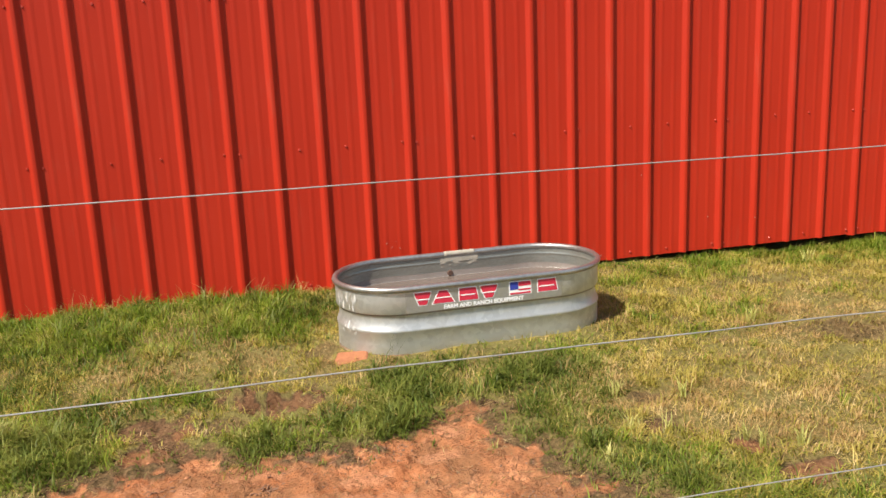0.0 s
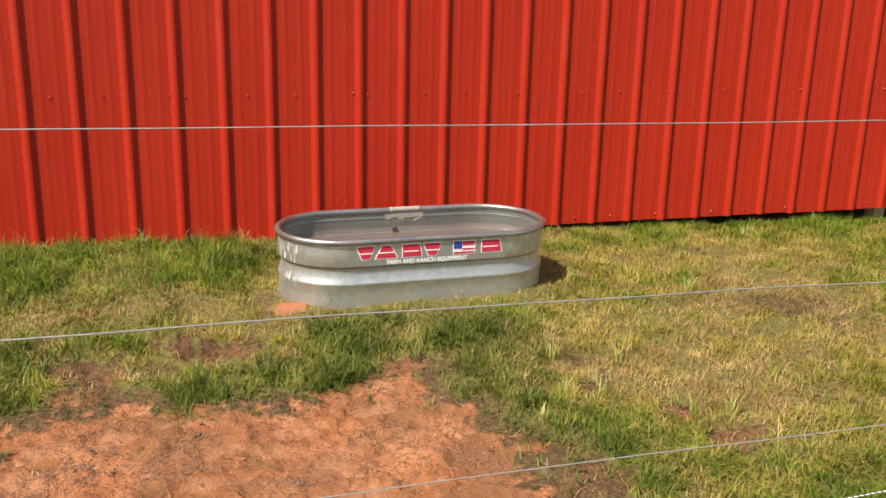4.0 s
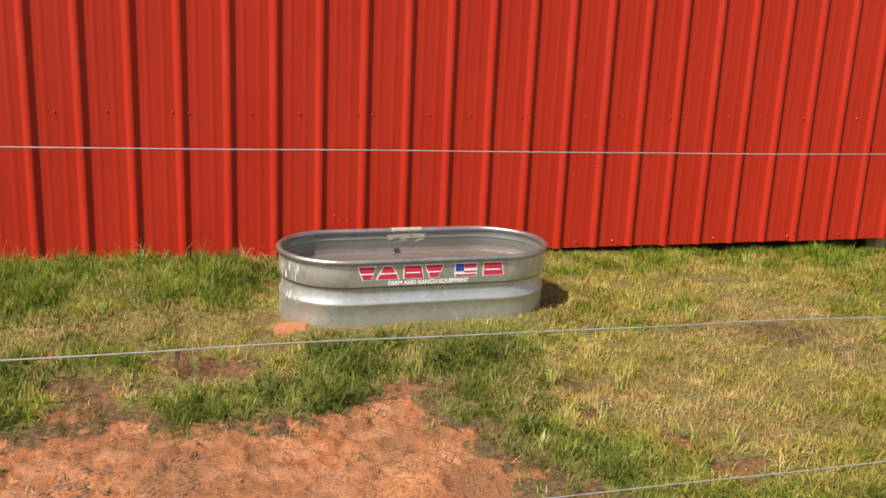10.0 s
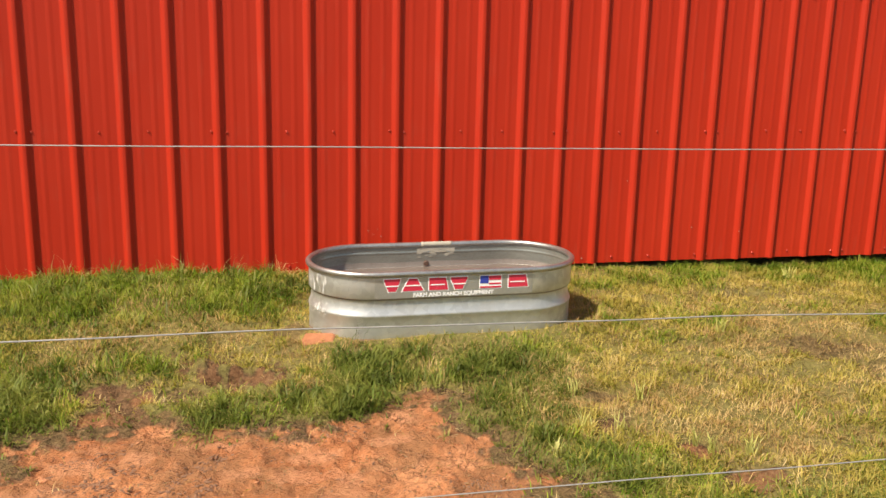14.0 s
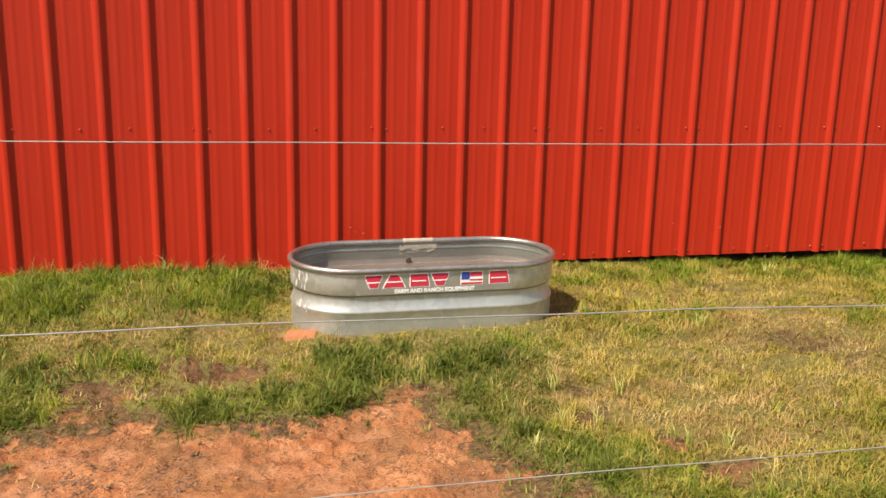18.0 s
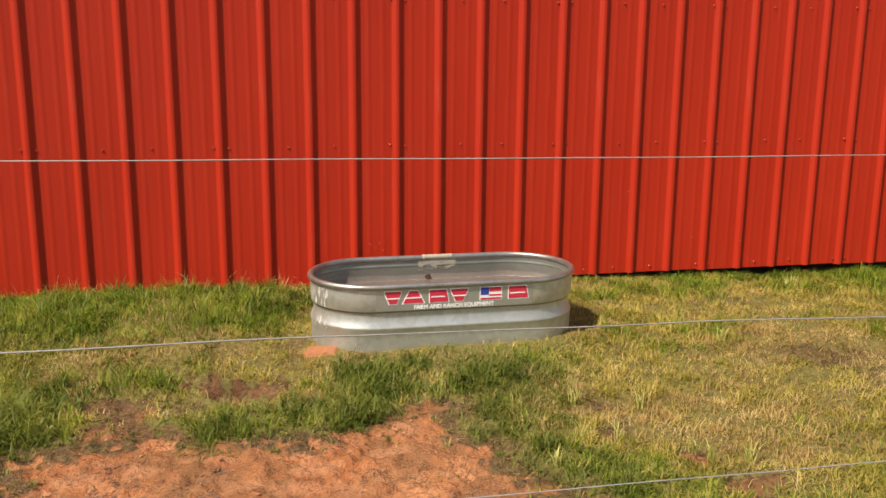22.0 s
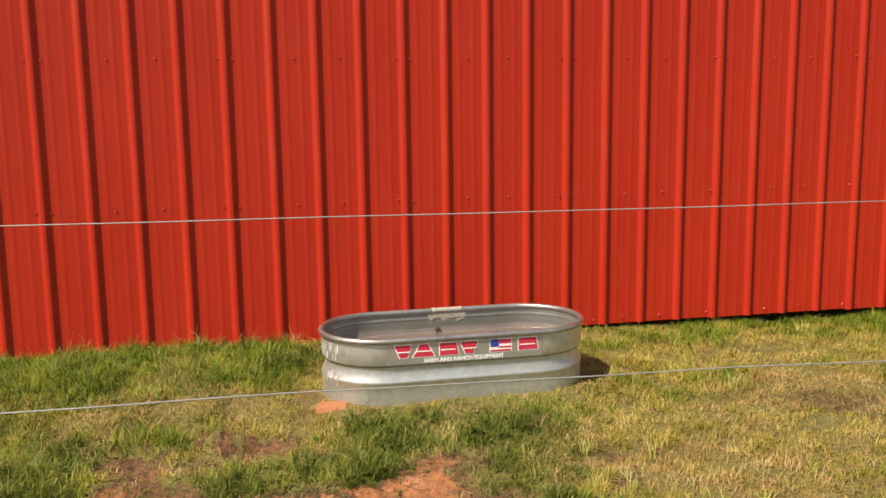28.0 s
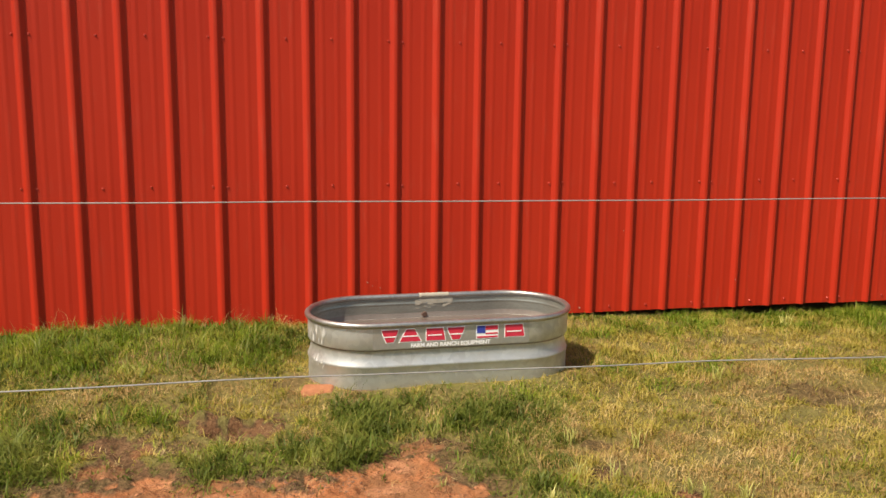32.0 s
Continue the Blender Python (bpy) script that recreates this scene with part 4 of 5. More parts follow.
for y, w in ((1.74, 0.045), (1.16, 0.075), (-0.2, 0.07), (2.95, 0.06), (4.1, 0.07)):
    for x0 in (0.04, 1.68):
        part("upright", boxes(((x0, y - w / 2, DECK), (x0 + 0.05, y + w / 2, DECK + 1.75)), bevel=0.004), GREY_WOOD, trailer, "weathered grey upright")
part("cage_roof", boxes(((0.0, -0.3, DECK + 1.75), (1.78, 4.2, DECK + 1.80)), bevel=0.004), GREY_WOOD, trailer, "grey board roof")
# added dark sheets that stand in for the shade inside the cage
part("shade_sheet", boxes(((1.60, -0.2, DECK + 0.002), (1.63, 4.1, DECK + 1.748))), SHADE_AND_CRATE, trailer, "dark sheet standing in for shade along the far side")
part("shade_sheet", boxes(((0.14, 1.105, DECK + 0.002), (1.58, 1.125, DECK + 1.748))), SHADE_AND_CRATE, trailer, "dark cross sheet standing in for shade")
part("shade_sheet", boxes(((0.35, 1.82, DECK + 0.002), (1.58, 1.84, DECK + 1.748))), SHADE_AND_CRATE, trailer, "dark cross sheet standing in for shade")
for k in range(8):
    z = DECK + 0.20 * (k + 1)
    part("mesh_wire", tube([(0.06, -0.2, z), (0.06, 1.13, z)], 0.0035, 5), DARK_STEEL, trailer)
for k in range(9):
    y = -0.15 + 0.15 * k
    part("mesh_wire", tube([(0.06, y, DECK + 0.01), (0.06, y, DECK + 1.74)], 0.0035, 5), DARK_STEEL, trailer)
part("cross_board", boxes(((0.02, 1.19, 0.864 - tz), (0.045, 1.95, 0.984 - tz)), bevel=0.003), GREY_WOOD, trailer, "grey cross board")
part("strap", tube([(0.055, 1.53, 0.80 - tz), (0.055, 1.47, 1.06 - tz)], 0.018, 6), DECAL_WHITE, trailer, "white hanging strap")
part("hose", tube([(0.03, 1.66, 1.74 - tz), (0.02, 1.67, 1.4 - tz), (0.02, 1.63, 1.15 - tz), (0.03, 1.58, 1.2 - tz)], 0.018, 6), RUBBER, trailer, "black hanging hose")
for k in range(34):
    y = 1.14 - 0.036 * k
    bm = bmesh.new()
    vs = [bm.verts.new((x, y + d, DECK + z)) for x in (-0.006, -0.001) for d, z in ((0.0, 0.010), (-0.018, 0.010), (-0.042, 0.060), (-0.024, 0.060))]
    for f in ((0, 1, 2, 3), (7, 6, 5, 4), (0, 4, 5, 1), (1, 5, 6, 2), (2, 6, 7, 3), (3, 7, 4, 0)):
        bm.faces.new([vs[q] for q in f])
    bmesh.ops.recalc_face_normals(bm, faces=bm.faces[:])
    part("rail_mark", bm, DECAL_WHITE, trailer, "white slanted rail marking")


def crate(at, size, label, mat=CRATE_WOOD):
    t = thing("wooden_crate", at, label, "crate", "crates on the trailer")
    sx, sy, sz = size
    part("box", boxes(((0.012, 0.012, 0.0), (sx - 0.012, sy - 0.012, sz - 0.012)), bevel=0.004), mat, t)
    k = max(1, int(sz / 0.30))
    for i in range(k):
        part("slat", boxes(((0.0, 0.0, i * sz / k + 0.002), (0.0115, sy, (i + 1) * sz / k - 0.002)), bevel=0.003), mat, t)
    for y in (0.0, sy - 0.05):
        part("corner_strip", boxes(((-0.016, y, 0.0), (-0.001, y + 0.05, sz)), bevel=0.003), mat, t)
    part("lid", boxes(((-0.01, -0.01, sz - 0.011), (sx + 0.01, sy + 0.01, sz + 0.012)), bevel=0.004), mat, t)


crate((TX + 0.20, TY + 1.22, 0.441), (0.22, 0.58, 0.15), "low orange-brown wooden crate on the trailer deck")
crate((TX + 0.20, TY + 1.21, 0.604), (0.22, 0.59, 0.13), "dark brown wooden crate stacked on a low crate", DARK_WOOD)
crate((TX + 0.24, TY + 1.24, 0.747), (0.2, 0.50, 0.30), "dark plastic crate in the stack", SHADE_AND_CRATE)
crate((TX + 0.22, TY + 1.14, 1.06), (0.24, 0.47, 0.68), "tall orange-tan plywood crate on top of the stack")

# ---- grass ----
WALLY = 0.012


def blades(name, mat, label, x, y, size, lean, width, seed, clump=None, group_tag="grass"):
    """Grass blades as one mesh: each a bent, tapering leaf of three triangles. size: height of each blade; lean: how far the tip falls."""
    rng = np.random.default_rng(seed)
    n = len(x)
    z = height(x, y) + relief(x, y, bareness(x, y)) - 0.004
    turn = rng.uniform(0, math.tau, n)
    if clump is not None:
        turn = np.where(rng.random(n) < 0.7, clump + rng.normal(0, 0.7, n), turn)
    face = turn + math.pi / 2 + rng.normal(0, 0.5, n)
    dx, dy = np.cos(turn), np.sin(turn)
    wx, wy = np.cos(face) * width, np.sin(face) * width
    h1, h2 = size * (0.62 - 0.16 * lean) * np.clip((1.22 - lean) / 0.16, 0.10, 1), size * np.sqrt(np.clip(1 - 0.82 * lean ** 2, 0.012, 1))
    r1, r2 = size * lean * 0.30, size * lean * 0.92
    co = np.zeros((n, 5, 3))
    co[:, 0] = np.stack([x - wx, y - wy, z], 1)
    co[:, 1] = np.stack([x + wx, y + wy, z], 1)
    co[:, 2] = np.stack([x + dx * r1 - wx * 0.75, y + dy * r1 - wy * 0.75, z + h1], 1)
    co[:, 3] = np.stack([x + dx * r1 + wx * 0.75, y + dy * r1 + wy * 0.75, z + h1], 1)
    co[:, 4] = np.stack([x + dx * r2, y + dy * r2, z + h2], 1)
    co[:, :, 1] = np.where((co[:, :, 0] < 6.45) & (y[:, None] < 0.02), np.minimum(co[:, :, 1], WALLY - 0.036), co[:, :, 1])
    base = np.arange(n)[:, None, None] * 5
    tri = (base + np.array([[0, 1, 3], [0, 3, 2], [2, 3, 4]])).reshape(-1, 3)
    me = bpy.data.meshes.new(name)
    me.vertices.add(n * 5)
    me.vertices.foreach_set("co", co.ravel())
    me.loops.add(tri.size)
    me.loops.foreach_set("vertex_index", tri.ravel().astype(np.int32))
    me.polygons.add(len(tri))
    me.polygons.foreach_set("loop_start", np.arange(len(tri), dtype=np.int32) * 3)
    me.update(calc_edges=True)
    ob = link_mesh(name, me, mat)
    return tagged(ob, label, "grass", kind="stuff")


def off_limits(x, y):
    """True under the tank, the brick and the barn."""
    r = np.hypot(np.maximum(np.abs(x - TANK[0]) - 0.345, 0), y - TANK[1])
    under = (y > -0.006) & (y < 7.1) & (x < 6.46)
    return (r < 0.276) | under | ((np.abs(x + 0.505) < 0.055) & (np.abs(y + 0.935) < 0.045))


def tongue(x, y):
    """Depth inside the lush tongue of coarse grass, with a ragged edge."""
    d = np.full(np.shape(x), -1.0)
    near = (x > -2.2) & (x < 0.9) & (y > -2.0) & (y < -0.8)
    d[near] = np.maximum(inside_polygon(x[near], y[near], TONGUE), inside_polygon(x[near], y[near], CLUMP))
    return d + 0.22 * (fields(x, y, 9, 45) - 0.5) + 0.10 * (fields(x, y, 27, 46) - 0.5)


OLIVE = [(0.02, -1.20), (0.35, -1.15), (0.62, -1.20), (0.52, -1.48), (0.36, -1.75), (0.36, -2.00), (0.60, -2.15), (0.75, -2.30), (0.40, -2.42), (0.15, -2.22), (0.08, -1.95), (-0.03, -1.80), (0.05, -1.50)]


def olive(x, y):
    """Depth inside the short dark turf that borders the clay."""
    return inside_polygon(x, y, OLIVE) + 0.20 * (fields(x, y, 8, 47) - 0.5) + 0.12 * (fields(x, y, 23, 48) - 0.5)


def patches(x, y):
    """Mosaic of greener (high) and drier (low) turf, a hand to a pace across."""
    return 0.5 * fields(x, y, 2.6, 61) + 0.32 * fields(x, y, 6.5, 62) + 0.18 * fields(x, y, 15, 63)


# greener (+) and drier (-) patches of turf: x, y, half-length, half-width, how much
GREENER = [(-1.62, -1.42, 0.18, 0.26, 0.5), (-1.75, -0.92, 0.34, 0.18, 0.15), (1.15, -1.00, 0.45, 0.20, 0.28), (-1.28, -1.10, 0.14, 0.07, 0.45), (-0.20, -1.14, 0.30, 0.10, 0.25), (0.45, -1.24, 0.28, 0.12, 0.30),
           (0.18, -1.62, 0.16, 0.30, 0.35), (0.27, -2.04, 0.16, 0.09, 0.30), (0.40, -2.10, 0.10, 0.06, 0.25), (0.58, -2.30, 0.22, 0.12, 0.15), (1.35, -0.26, 0.34, 0.14, 0.42), (1.05, -0.75, 0.30, 0.12, 0.25),
           (2.10, -2.92, 0.36, 0.24, 0.70), (1.35, -2.65, 0.30, 0.12, 0.30), (2.55, -0.25, 0.5, 0.08, 0.25), (3.1, -1.0, 0.5, 0.18, 0.3),
           (0.85, -1.70, 0.50, 0.32, -0.60), (1.75, -1.28, 0.36, 0.24, -0.50), (2.10, -0.58, 0.50, 0.12, -0.35), (-0.80, -0.86, 0.45, 0.17, -0.35), (-0.62, -0.55, 0.22, 0.20, -0.35), (2.6, -1.9, 0.6, 0.25, -0.30),
           (1.55, -1.80, 0.30, 0.20, -0.25), (2.20, -2.45, 0.40, 0.10, -0.25)]


def lushness(x, y):
    """How green and long the grass grows, 0 to 1."""
    v = 0.32 + 0.55 * (fields(x, y, 1.7, 41) - 0.5) + 0.65 * (fields(x, y, 5.5, 42) - 0.5) + 0.5 * (fields(x, y, 13, 43) - 0.5)
    v = v + 0.95 * step(-x, 0.3, 0.9) * step(y, -0.74, -0.46)                        # along the wall, far side of the tank
    v = v + 0.36 * step(tongue(x, y), -0.10, 0.0)
    for cx, cy, a, b, k in GREENER:
        v = v + k * np.exp(-((x - cx) / a) ** 2 - ((y - cy) / b) ** 2)
    v = v + 0.6 * step(y, -0.16, -0.03) * step(x, 2.4, 2.9)
    v = v + 0.35 * step(x, 3.3, 4.2) * step(y, -1.9, -1.5) + 0.2 * step(x, 4.5, 6.5) + 0.4 * step(y, -0.6, -0.15) * step(x, 3.4, 4.8)
    v = v + 0.08 * step(-y, 2.35, 2.65)
    return np.clip(v, 0, 1)


def scatter(count, x0, x1, y0, y1, seed, per, spread):
    """Clumps of blades over a stretch of ground: places, and the way that each leans off its clump."""
    rng = np.random.default_rng(seed)
    cx, cy = rng.uniform(x0, x1, count), rng.uniform(y0, y1, count)
    k = rng.poisson(per, count)
    i = np.repeat(np.arange(count), k)
    a, r = rng.uniform(0, math.tau, len(i)), np.abs(rng.normal(0, spread, len(i)))
    x, y = cx[i] + r * np.cos(a), cy[i] + r * np.sin(a)
    return x, y, a, rng


def sow(name, mat, label, area, count, per, spread, seed, keep, size, width, lean):
    x, y, a, rng = scatter(count, *area, seed, per, spread)
    ok = ~off_limits(x, y) & (rng.random(len(x)) < keep(x, y))
    x, y, a = x[ok], y[ok], a[ok]
    n = len(x)
    lo, hi = size
    s = (lo + (hi - lo) * lushness(x, y)) * rng.uniform(0.55, 1.35, n) * (0.65 + 0.7 * fields(x, y, 9, 64)) * (1 + 0.3 * dry(x, y))
    gap = np.hypot(np.maximum(np.abs(x - TANK[0]) - 0.345, 0), y - TANK[1]) - 0.276
    s = s * (0.66 + 0.34 * step(gap, 0.02, 0.20))
    blades(name, mat, label, x, y, s, np.clip(rng.normal(lean, 0.25 if lean < 1.15 else 0.12, n), 0.05, 1.15 if lean < 1.15 else 1.4), width * rng.uniform(0.6, 1.3, n), seed + 1, a)


NEAR = (-3.0, 3.9, -3.3, 0.0)
worn = lambda x, y: 1 - 0.6 * step(inside_polygon(x, y, CLAY_EDGE) + 0.12 * (fields(x, y, 9, 54) - 0.5), -0.26, -0.02)
thin = lambda x, y: worn(x, y) * (1 - 0.9 * step(inside_polygon(x, y, TORN), 0.0, 0.06)) * (1 - 0.8 * thatch(x, y)) * (1 - 0.985 * step(bareness(x, y) - 0.25 * thatch(x, y) + 0.25 * (fields(x, y, 12, 51) - 0.5), 0.2, 0.7))
fringe = lambda x, y: np.maximum(step(bareness(x, y), 0.08, 0.4), 0.35 * (1 - worn(x, y))) * (1 - 0.90 * step(bareness(x, y) + 0.35 * (fields(x, y, 5, 55) - 0.5), 0.6, 1.0))
dry = lambda x, y: np.exp(-((x - 0.80) / 0.55) ** 2 - ((y + 1.66) / 0.30) ** 2)
green = lambda x, y: step(patches(x, y) - 0.26 * dry(x, y) + 0.10 * step(y, -1.2, -0.7), 0.40, 0.54)
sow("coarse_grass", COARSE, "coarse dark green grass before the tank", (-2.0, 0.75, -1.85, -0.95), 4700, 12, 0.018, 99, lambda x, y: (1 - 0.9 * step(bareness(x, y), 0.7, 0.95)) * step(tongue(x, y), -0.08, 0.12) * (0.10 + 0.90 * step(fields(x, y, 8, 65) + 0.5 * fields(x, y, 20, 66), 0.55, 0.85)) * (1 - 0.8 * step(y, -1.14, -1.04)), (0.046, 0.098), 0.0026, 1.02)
sow("lush_grass", LUSH, "fresh green grass clumps", NEAR, 12500, 17, 0.028, 101, lambda x, y: thin(x, y) * step(lushness(x, y), 0.22, 0.75) * (0.30 + 0.70 * green(x, y)) * (1 - 0.72 * step(tongue(x, y), 0.0, 0.05)) * (1 - 0.8 * step(olive(x, y), -0.03, 0.06)), (0.034, 0.084), 0.0021, 1.0)
sow("mown_grass", SHORT, "short yellow-green mown grass", NEAR, 22000, 15, 0.026, 103, lambda x, y: thin(x, y) * worn(x, y) ** 2 * (1 - 0.75 * step(tongue(x, y), -0.06, 0.03)) * (1 - 0.6 * step(olive(x, y), -0.03, 0.06)) * (0.22 + 0.78 * green(x, y)) * (1 - 0.82 * step(lushness(x, y), 0.4, 0.85)) * (0.34 + 0.66 * step(fields(x, y, 7.5, 52) + 0.4 * fields(x, y, 19, 53), 0.45, 0.85)), (0.040, 0.072), 0.0019, 1.02)
sow("dry_grass", STRAW, "dry straw-coloured grass blades", NEAR, 16500, 12, 0.032, 105, lambda x, y: (0.006 + 0.994 * thin(x, y)) * (1 - 0.7 * green(x, y)) * (1 - 0.72 * step(lushness(x, y), 0.2, 0.6)), (0.038, 0.066), 0.0016, 1.08)
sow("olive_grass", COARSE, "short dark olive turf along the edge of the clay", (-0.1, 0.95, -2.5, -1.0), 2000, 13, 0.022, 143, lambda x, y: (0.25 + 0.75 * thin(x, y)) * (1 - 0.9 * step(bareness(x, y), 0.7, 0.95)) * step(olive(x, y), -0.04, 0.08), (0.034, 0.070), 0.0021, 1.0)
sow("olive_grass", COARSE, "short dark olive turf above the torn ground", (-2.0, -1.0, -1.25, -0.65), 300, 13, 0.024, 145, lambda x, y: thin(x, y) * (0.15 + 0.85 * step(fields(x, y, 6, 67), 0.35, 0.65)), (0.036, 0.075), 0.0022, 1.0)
sow("matted_thatch", LITTER, "grey-brown matted dead grass in the turf", (-2.0, 3.4, -3.1, -0.3), 9000, 12, 0.045, 137, lambda x, y: thatch(x, y), (0.036, 0.05), 0.0017, 1.20)
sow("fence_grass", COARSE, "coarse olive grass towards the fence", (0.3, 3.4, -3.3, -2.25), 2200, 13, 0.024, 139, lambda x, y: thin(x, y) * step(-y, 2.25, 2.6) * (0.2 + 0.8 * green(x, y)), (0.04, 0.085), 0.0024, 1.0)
sow("grass_litter", LITTER, "dead brown grass litter lying on the worn clay", NEAR, 11500, 11, 0.05, 131, fringe, (0.026, 0.040), 0.0017, 1.28)
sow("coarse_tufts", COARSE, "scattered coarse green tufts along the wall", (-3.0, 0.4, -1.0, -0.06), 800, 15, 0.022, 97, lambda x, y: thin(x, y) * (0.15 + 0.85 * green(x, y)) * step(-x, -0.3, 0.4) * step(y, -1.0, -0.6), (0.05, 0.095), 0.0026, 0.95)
sow("straw_stems", STRAW, "pale dead stems lying on worn ground", (-1.8, 1.2, -2.6, -1.0), 420, 3, 0.05, 135, lambda x, y: step(bareness(x, y), 0.2, 0.5) * (1 - 0.8 * step(bareness(x, y), 0.9, 1.0)), (0.055, 0.075), 0.0014, 1.30)
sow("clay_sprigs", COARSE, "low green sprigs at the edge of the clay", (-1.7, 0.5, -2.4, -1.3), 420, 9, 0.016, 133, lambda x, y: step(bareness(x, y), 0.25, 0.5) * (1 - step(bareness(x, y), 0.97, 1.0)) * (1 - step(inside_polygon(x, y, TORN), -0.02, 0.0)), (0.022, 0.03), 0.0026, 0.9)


def tufts():
    """Single pale tufts that stand up from the mown grass."""
    rng = np.random.default_rng(77)
    spots = [(0.49, -1.91), (0.71, -2.07), (0.75, -2.11), (0.66, -1.70), (0.21, -2.01), (0.44, -1.58), (2.27, -0.21), (2.30, -0.21), (0.88, -2.15), (0.37, -1.87), (2.09, -1.96), (2.14, -1.95), (2.37, -1.99), (3.38, -1.49), (3.45, -1.56), (1.38, -1.05)]
    x = np.concatenate([rng.normal(a, 0.010, 18) for a, _ in spots])
    y = np.concatenate([rng.normal(c, 0.008, 18) for _, c in spots])
    blades("pale_tufts", PALE, "pale upright grass tufts", x, y, rng.uniform(0.05, 0.10, len(x)), rng.uniform(0.1, 0.7, len(x)), np.full(len(x), 0.0030), 78)

    tall = np.array([-0.372, -0.365, -0.35, -0.34, -0.39])
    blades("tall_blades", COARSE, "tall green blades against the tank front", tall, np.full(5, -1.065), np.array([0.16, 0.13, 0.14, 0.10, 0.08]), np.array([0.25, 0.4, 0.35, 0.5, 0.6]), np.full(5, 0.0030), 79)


tufts()


def weed(x, y, size, seed):
    """A low broad-leaved weed: arching pointed leaves from one crown."""
    r = random.Random(seed)
    w = thing("weed", (x, y, float(height(x, y))), "small broad-leaved green weed at the wall foot", "weed", "weeds along the wall")
    for k in range(11):
        a, s, up = r.uniform(math.pi, math.tau) if k % 3 else r.uniform(0, math.tau), size * r.uniform(0.6, 1.1), r.uniform(0.5, 1.1)
        bm = bmesh.new()
        rows = []
        for i in range(5):
            u = i / 4
            c = Vector((math.cos(a) * s * u, min(math.sin(a) * s * u, -y - 0.03), s * up * (u - 0.62 * u * u) + 0.002))
            half = 0.16 * s * math.sin(math.pi * (0.08 + 0.9 * u)) 
            side = Vector((-math.sin(a), math.cos(a), 0)) * half
            rows.append([bm.verts.new(c - side), bm.verts.new(c + Vector((0, 0, -0.12 * half))), bm.verts.new(c + side)])
        for p, q in zip(rows, rows[1:]):
            bm.faces.new((p[0], p[1], q[1], q[0]))
            bm.faces.new((p[1], p[2], q[2], q[1]))
        part("leaf", bm, LUSH, w, "", True)


for i, (x, y, size) in enumerate(((-2.02, -0.085, 0.085), (-1.90, -0.10, 0.06), (-1.42, -0.07, 0.06), (-0.62, -0.08, 0.05), (2.62, -0.07, 0.07), (2.85, -0.06, 0.06))):
    weed(x, y, size, 200 + i)
sow("wall_straw", STRAW, "long arching dead stems at the wall foot", (-2.4, 0.9, -0.09, -0.035), 170, 3, 0.02, 141, lambda x, y: 1 + 0 * x, (0.08, 0.12), 0.0014, 0.85)
# grass against the wall foot, and farther off round the barn corner
sow("wall_grass", LUSH, "tall uncut grass along the wall foot", (-7.0, 6.3, -0.075, -0.012), 2600, 9, 0.012, 107, lambda x, y: 0.8 - 0.35 * step(x, 0.9, 1.4), (0.024, 0.044), 0.0020, 0.8)
sow("wall_grass", LUSH, "longer grass under the raised end of the wall", (1.3, 6.3, -0.085, -0.012), 1500, 9, 0.014, 147, lambda x, y: step(x, 1.3, 2.2) + 0 * x, (0.035, 0.062), 0.0021, 0.75)
sow("side_grass", SHORT, "short sunlit grass beyond the tank", (3.9, 8.5, -3.6, 0.0), 9000, 14, 0.03, 109, lambda x, y: thin(x, y) * (1 - 0.7 * step(lushness(x, y), 0.4, 0.8)), (0.04, 0.065), 0.003, 0.6)
sow("side_grass", LUSH, "green grass beyond the tank", (3.9, 8.5, -3.6, 0.0), 5200, 13, 0.03, 111, lambda x, y: thin(x, y) * step(lushness(x, y), 0.3, 0.9), (0.045, 0.09), 0.003, 0.6)
sow("field_grass", COARSE, "long green grass past the barn corner", (6.45, 16.0, 0.0, 9.0), 8500, 11, 0.06, 113, lambda x, y: 1 + 0 * x, (0.05, 0.10), 0.006, 0.85)
sow("field_grass", LUSH, "open green pasture beyond the trailer", (8.5, 34.0, -6.0, 26.0), 10000, 8, 0.12, 115, lambda x, y: 1 + 0 * x, (0.10, 0.15), 0.010, 0.6)
sow("near_grass", LUSH, "green grass along the fence", (-7.0, 8.5, -9.5, -3.3), 8500, 8, 0.05, 117, lambda x, y: thin(x, y), (0.05, 0.09), 0.006, 0.8)
sow("far_side_grass", LUSH, "green grass along the wall away from the tank", (-7.5, -3.0, -3.3, 0.0), 4500, 10, 0.035, 119, lambda x, y: 1 + 0 * x, (0.05, 0.08), 0.003, 0.6)


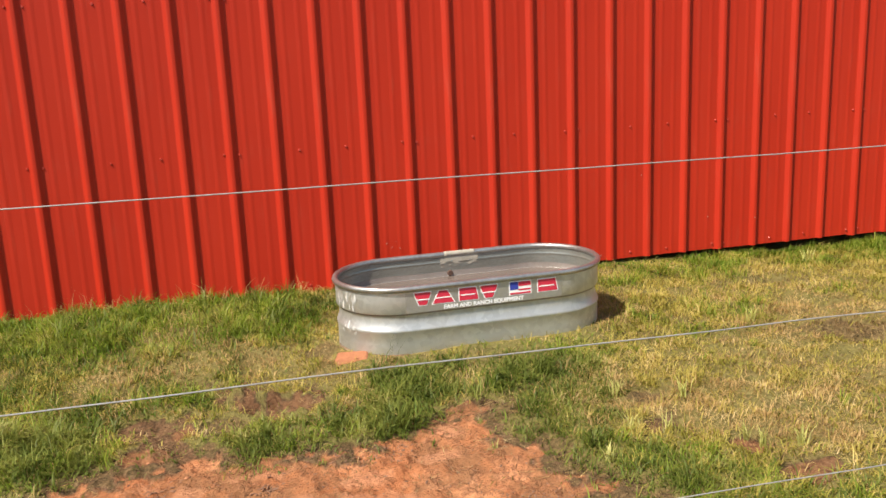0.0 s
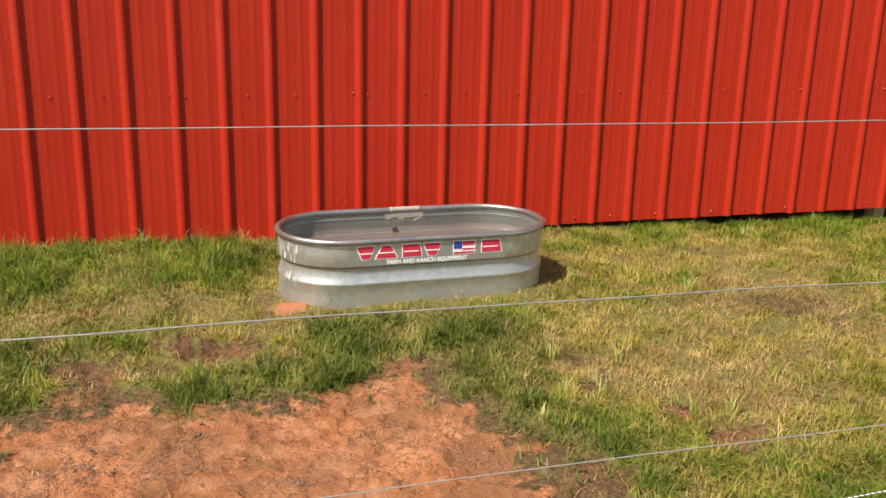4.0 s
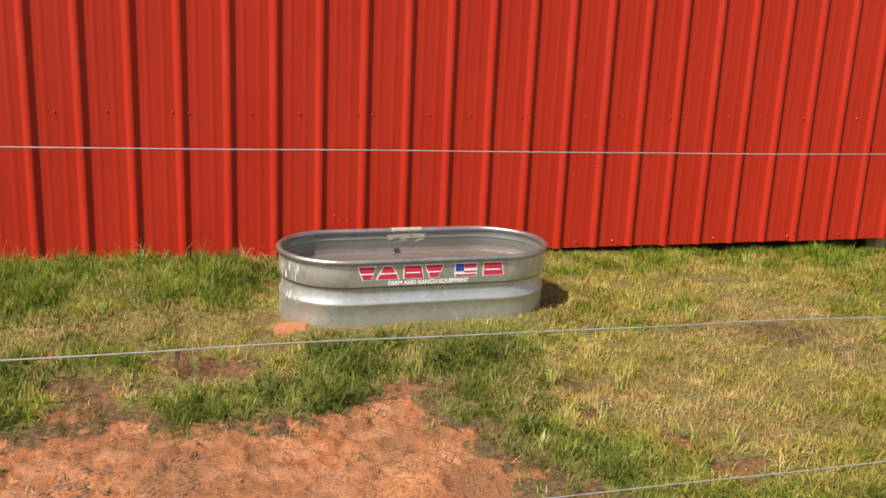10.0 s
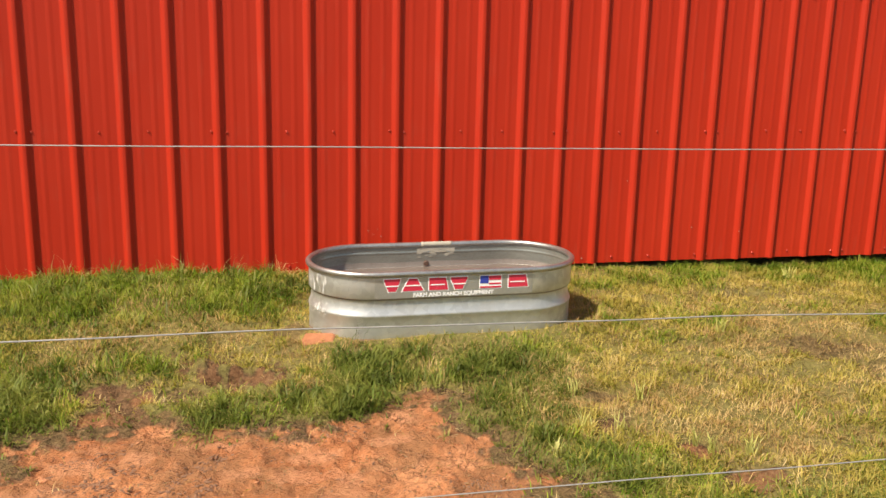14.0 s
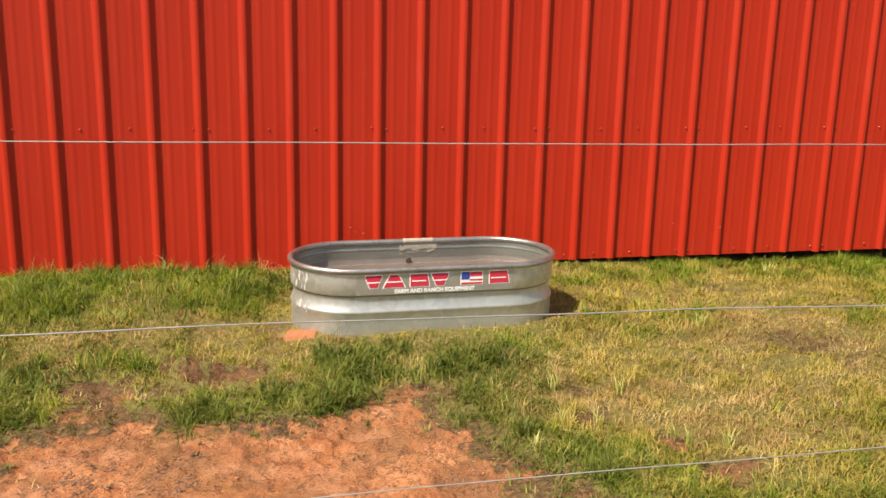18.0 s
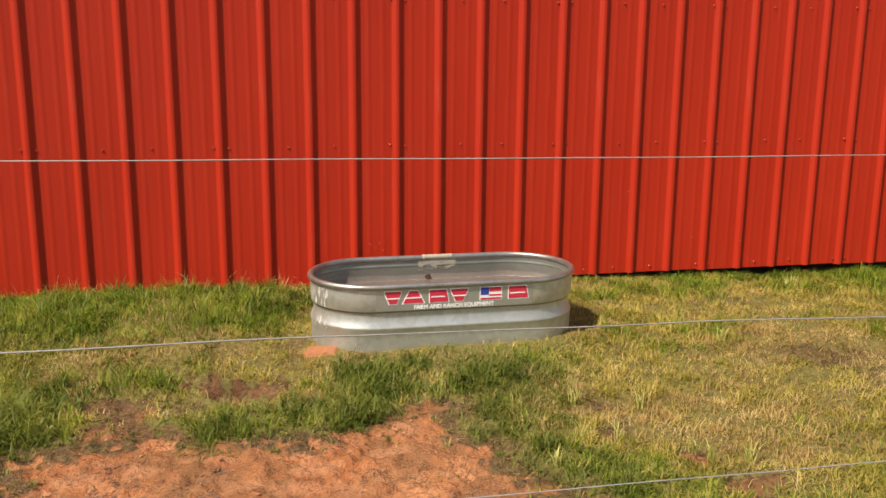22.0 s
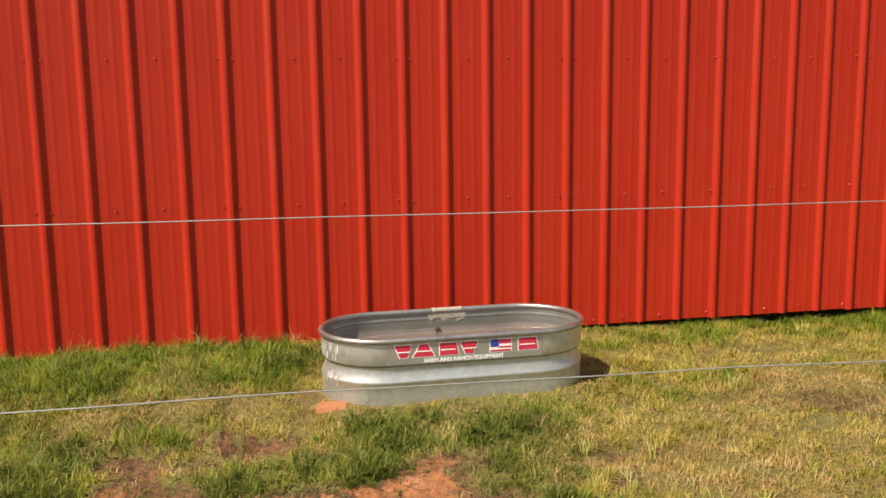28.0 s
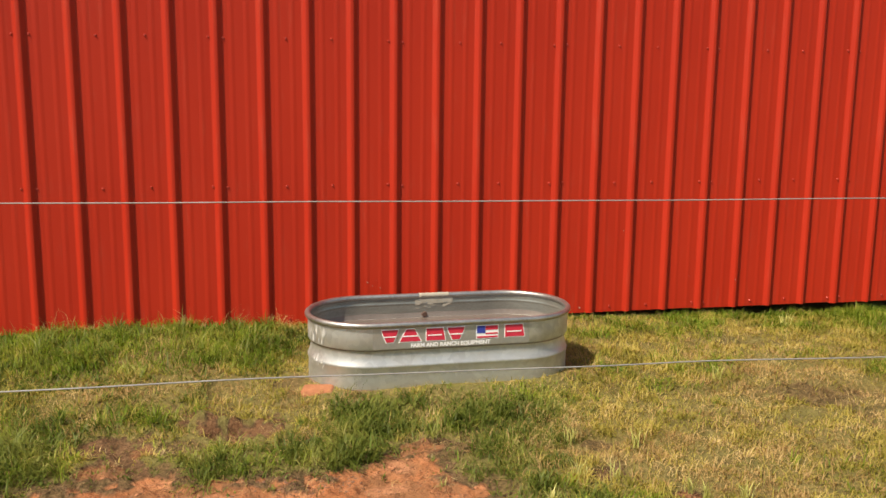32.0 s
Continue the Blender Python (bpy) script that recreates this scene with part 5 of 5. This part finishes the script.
# ---- loose clods and pebbles on the bare clay ----
def clods():
    r = random.Random(9)
    bm = bmesh.new()
    todo = [(-0.30, -1.64, 0.012), (-0.27, -1.66, 0.007), (-1.50, -1.86, 0.012)]
    while len(todo) < 170:
        x, y = r.uniform(-1.7, 0.2), r.uniform(-3.0, -1.35)
        if float(bareness(np.array([x]), np.array([y]))[0]) > 0.75:
            todo.append((x, y, r.choice((0.003, 0.003, 0.004, 0.005, 0.006))))
    for x, y, s in todo:
        xa, ya = np.array([x]), np.array([y])
        z = float(height(xa, ya)[0] + relief(xa, ya, bareness(xa, ya))[0])
        v = bmesh.ops.create_icosphere(bm, subdivisions=1 if s < 0.012 else 2, radius=s, matrix=Matrix.Translation((x, y, z + 0.2 * s)) @ Matrix.Diagonal((1.3, 1.0, 0.6, 1)))["verts"]
        for q in v:
            q.co += Vector(noise.noise_vector(q.co * (1.3 / s))) * s * 0.6
    ob = part("dirt_clods", bm, CLOD, None)
    tagged(ob, "crumbled clods of dry orange clay", "clods", kind="stuff")


# lines along which dark topsoil was dropped: from x, y to x, y, and how wide
STREAKS = [(-1.50, -1.84, -1.22, -1.70, 0.020), (-1.48, -2.00, -1.30, -1.86, 0.018), (-1.36, -1.90, -1.20, -1.84, 0.030), (-1.34, -2.00, -1.22, -1.95, 0.030), (-1.13, -2.06, -1.06, -1.90, 0.018),
           (-1.04, -1.88, -0.92, -1.80, 0.016), (-1.02, -2.04, -0.98, -1.98, 0.022), (-1.56, -2.14, -1.44, -2.06, 0.020), (-0.80, -2.14, -0.62, -2.18, 0.016), (-0.72, -1.74, -0.44, -1.70, 0.030), (-0.20, -2.12, 0.0, -2.16, 0.03)]


def crumbs():
    """Dark flat crumbs of damp topsoil strewn over the clay."""
    r = random.Random(19)
    bm = bmesh.new()
    for _ in range(2200):
        if r.random() < 0.72:
            ax, ay, bx, by, w = r.choice(STREAKS)
            k = r.random()
            x, y = ax + (bx - ax) * k + r.gauss(0, w), ay + (by - ay) * k + r.gauss(0, w)
        else:
            x, y = r.uniform(-1.6, 0.0), r.uniform(-2.4, -1.65)
        s = r.choice((0.0015, 0.002, 0.002, 0.003, 0.003, 0.0045))
        xa, ya = np.array([x]), np.array([y])
        z = float(height(xa, ya)[0] + relief(xa, ya, bareness(xa, ya))[0])
        v = bmesh.ops.create_icosphere(bm, subdivisions=1, radius=s, matrix=Matrix.Translation((x, y, z + 0.02 * s)) @ Matrix.Rotation(r.gauss(0.5, 0.6), 4, "Z") @ Matrix.Diagonal((2.2, 0.8, 0.6, 1)))["verts"]
        for q in v:
            q.co += Vector(noise.noise_vector(q.co * (1.2 / s))) * s * 0.9
    tagged(part("soil_crumbs", bm, CRUMB, None), "dark brown crumbs of topsoil on the clay", "crumbs", kind="stuff")


CRUMB = surface("dark_soil_crumb", (0.15, 0.078, 0.046), (0.27, 0.140, 0.082), 0.95, 0, 40, None, 0.002, 90)
crumbs()
CLOD = surface("dry_clay_clod", (0.33, 0.135, 0.062), (0.48, 0.215, 0.105), 0.95, 0, 30, None, 0.002, 90)
clods()
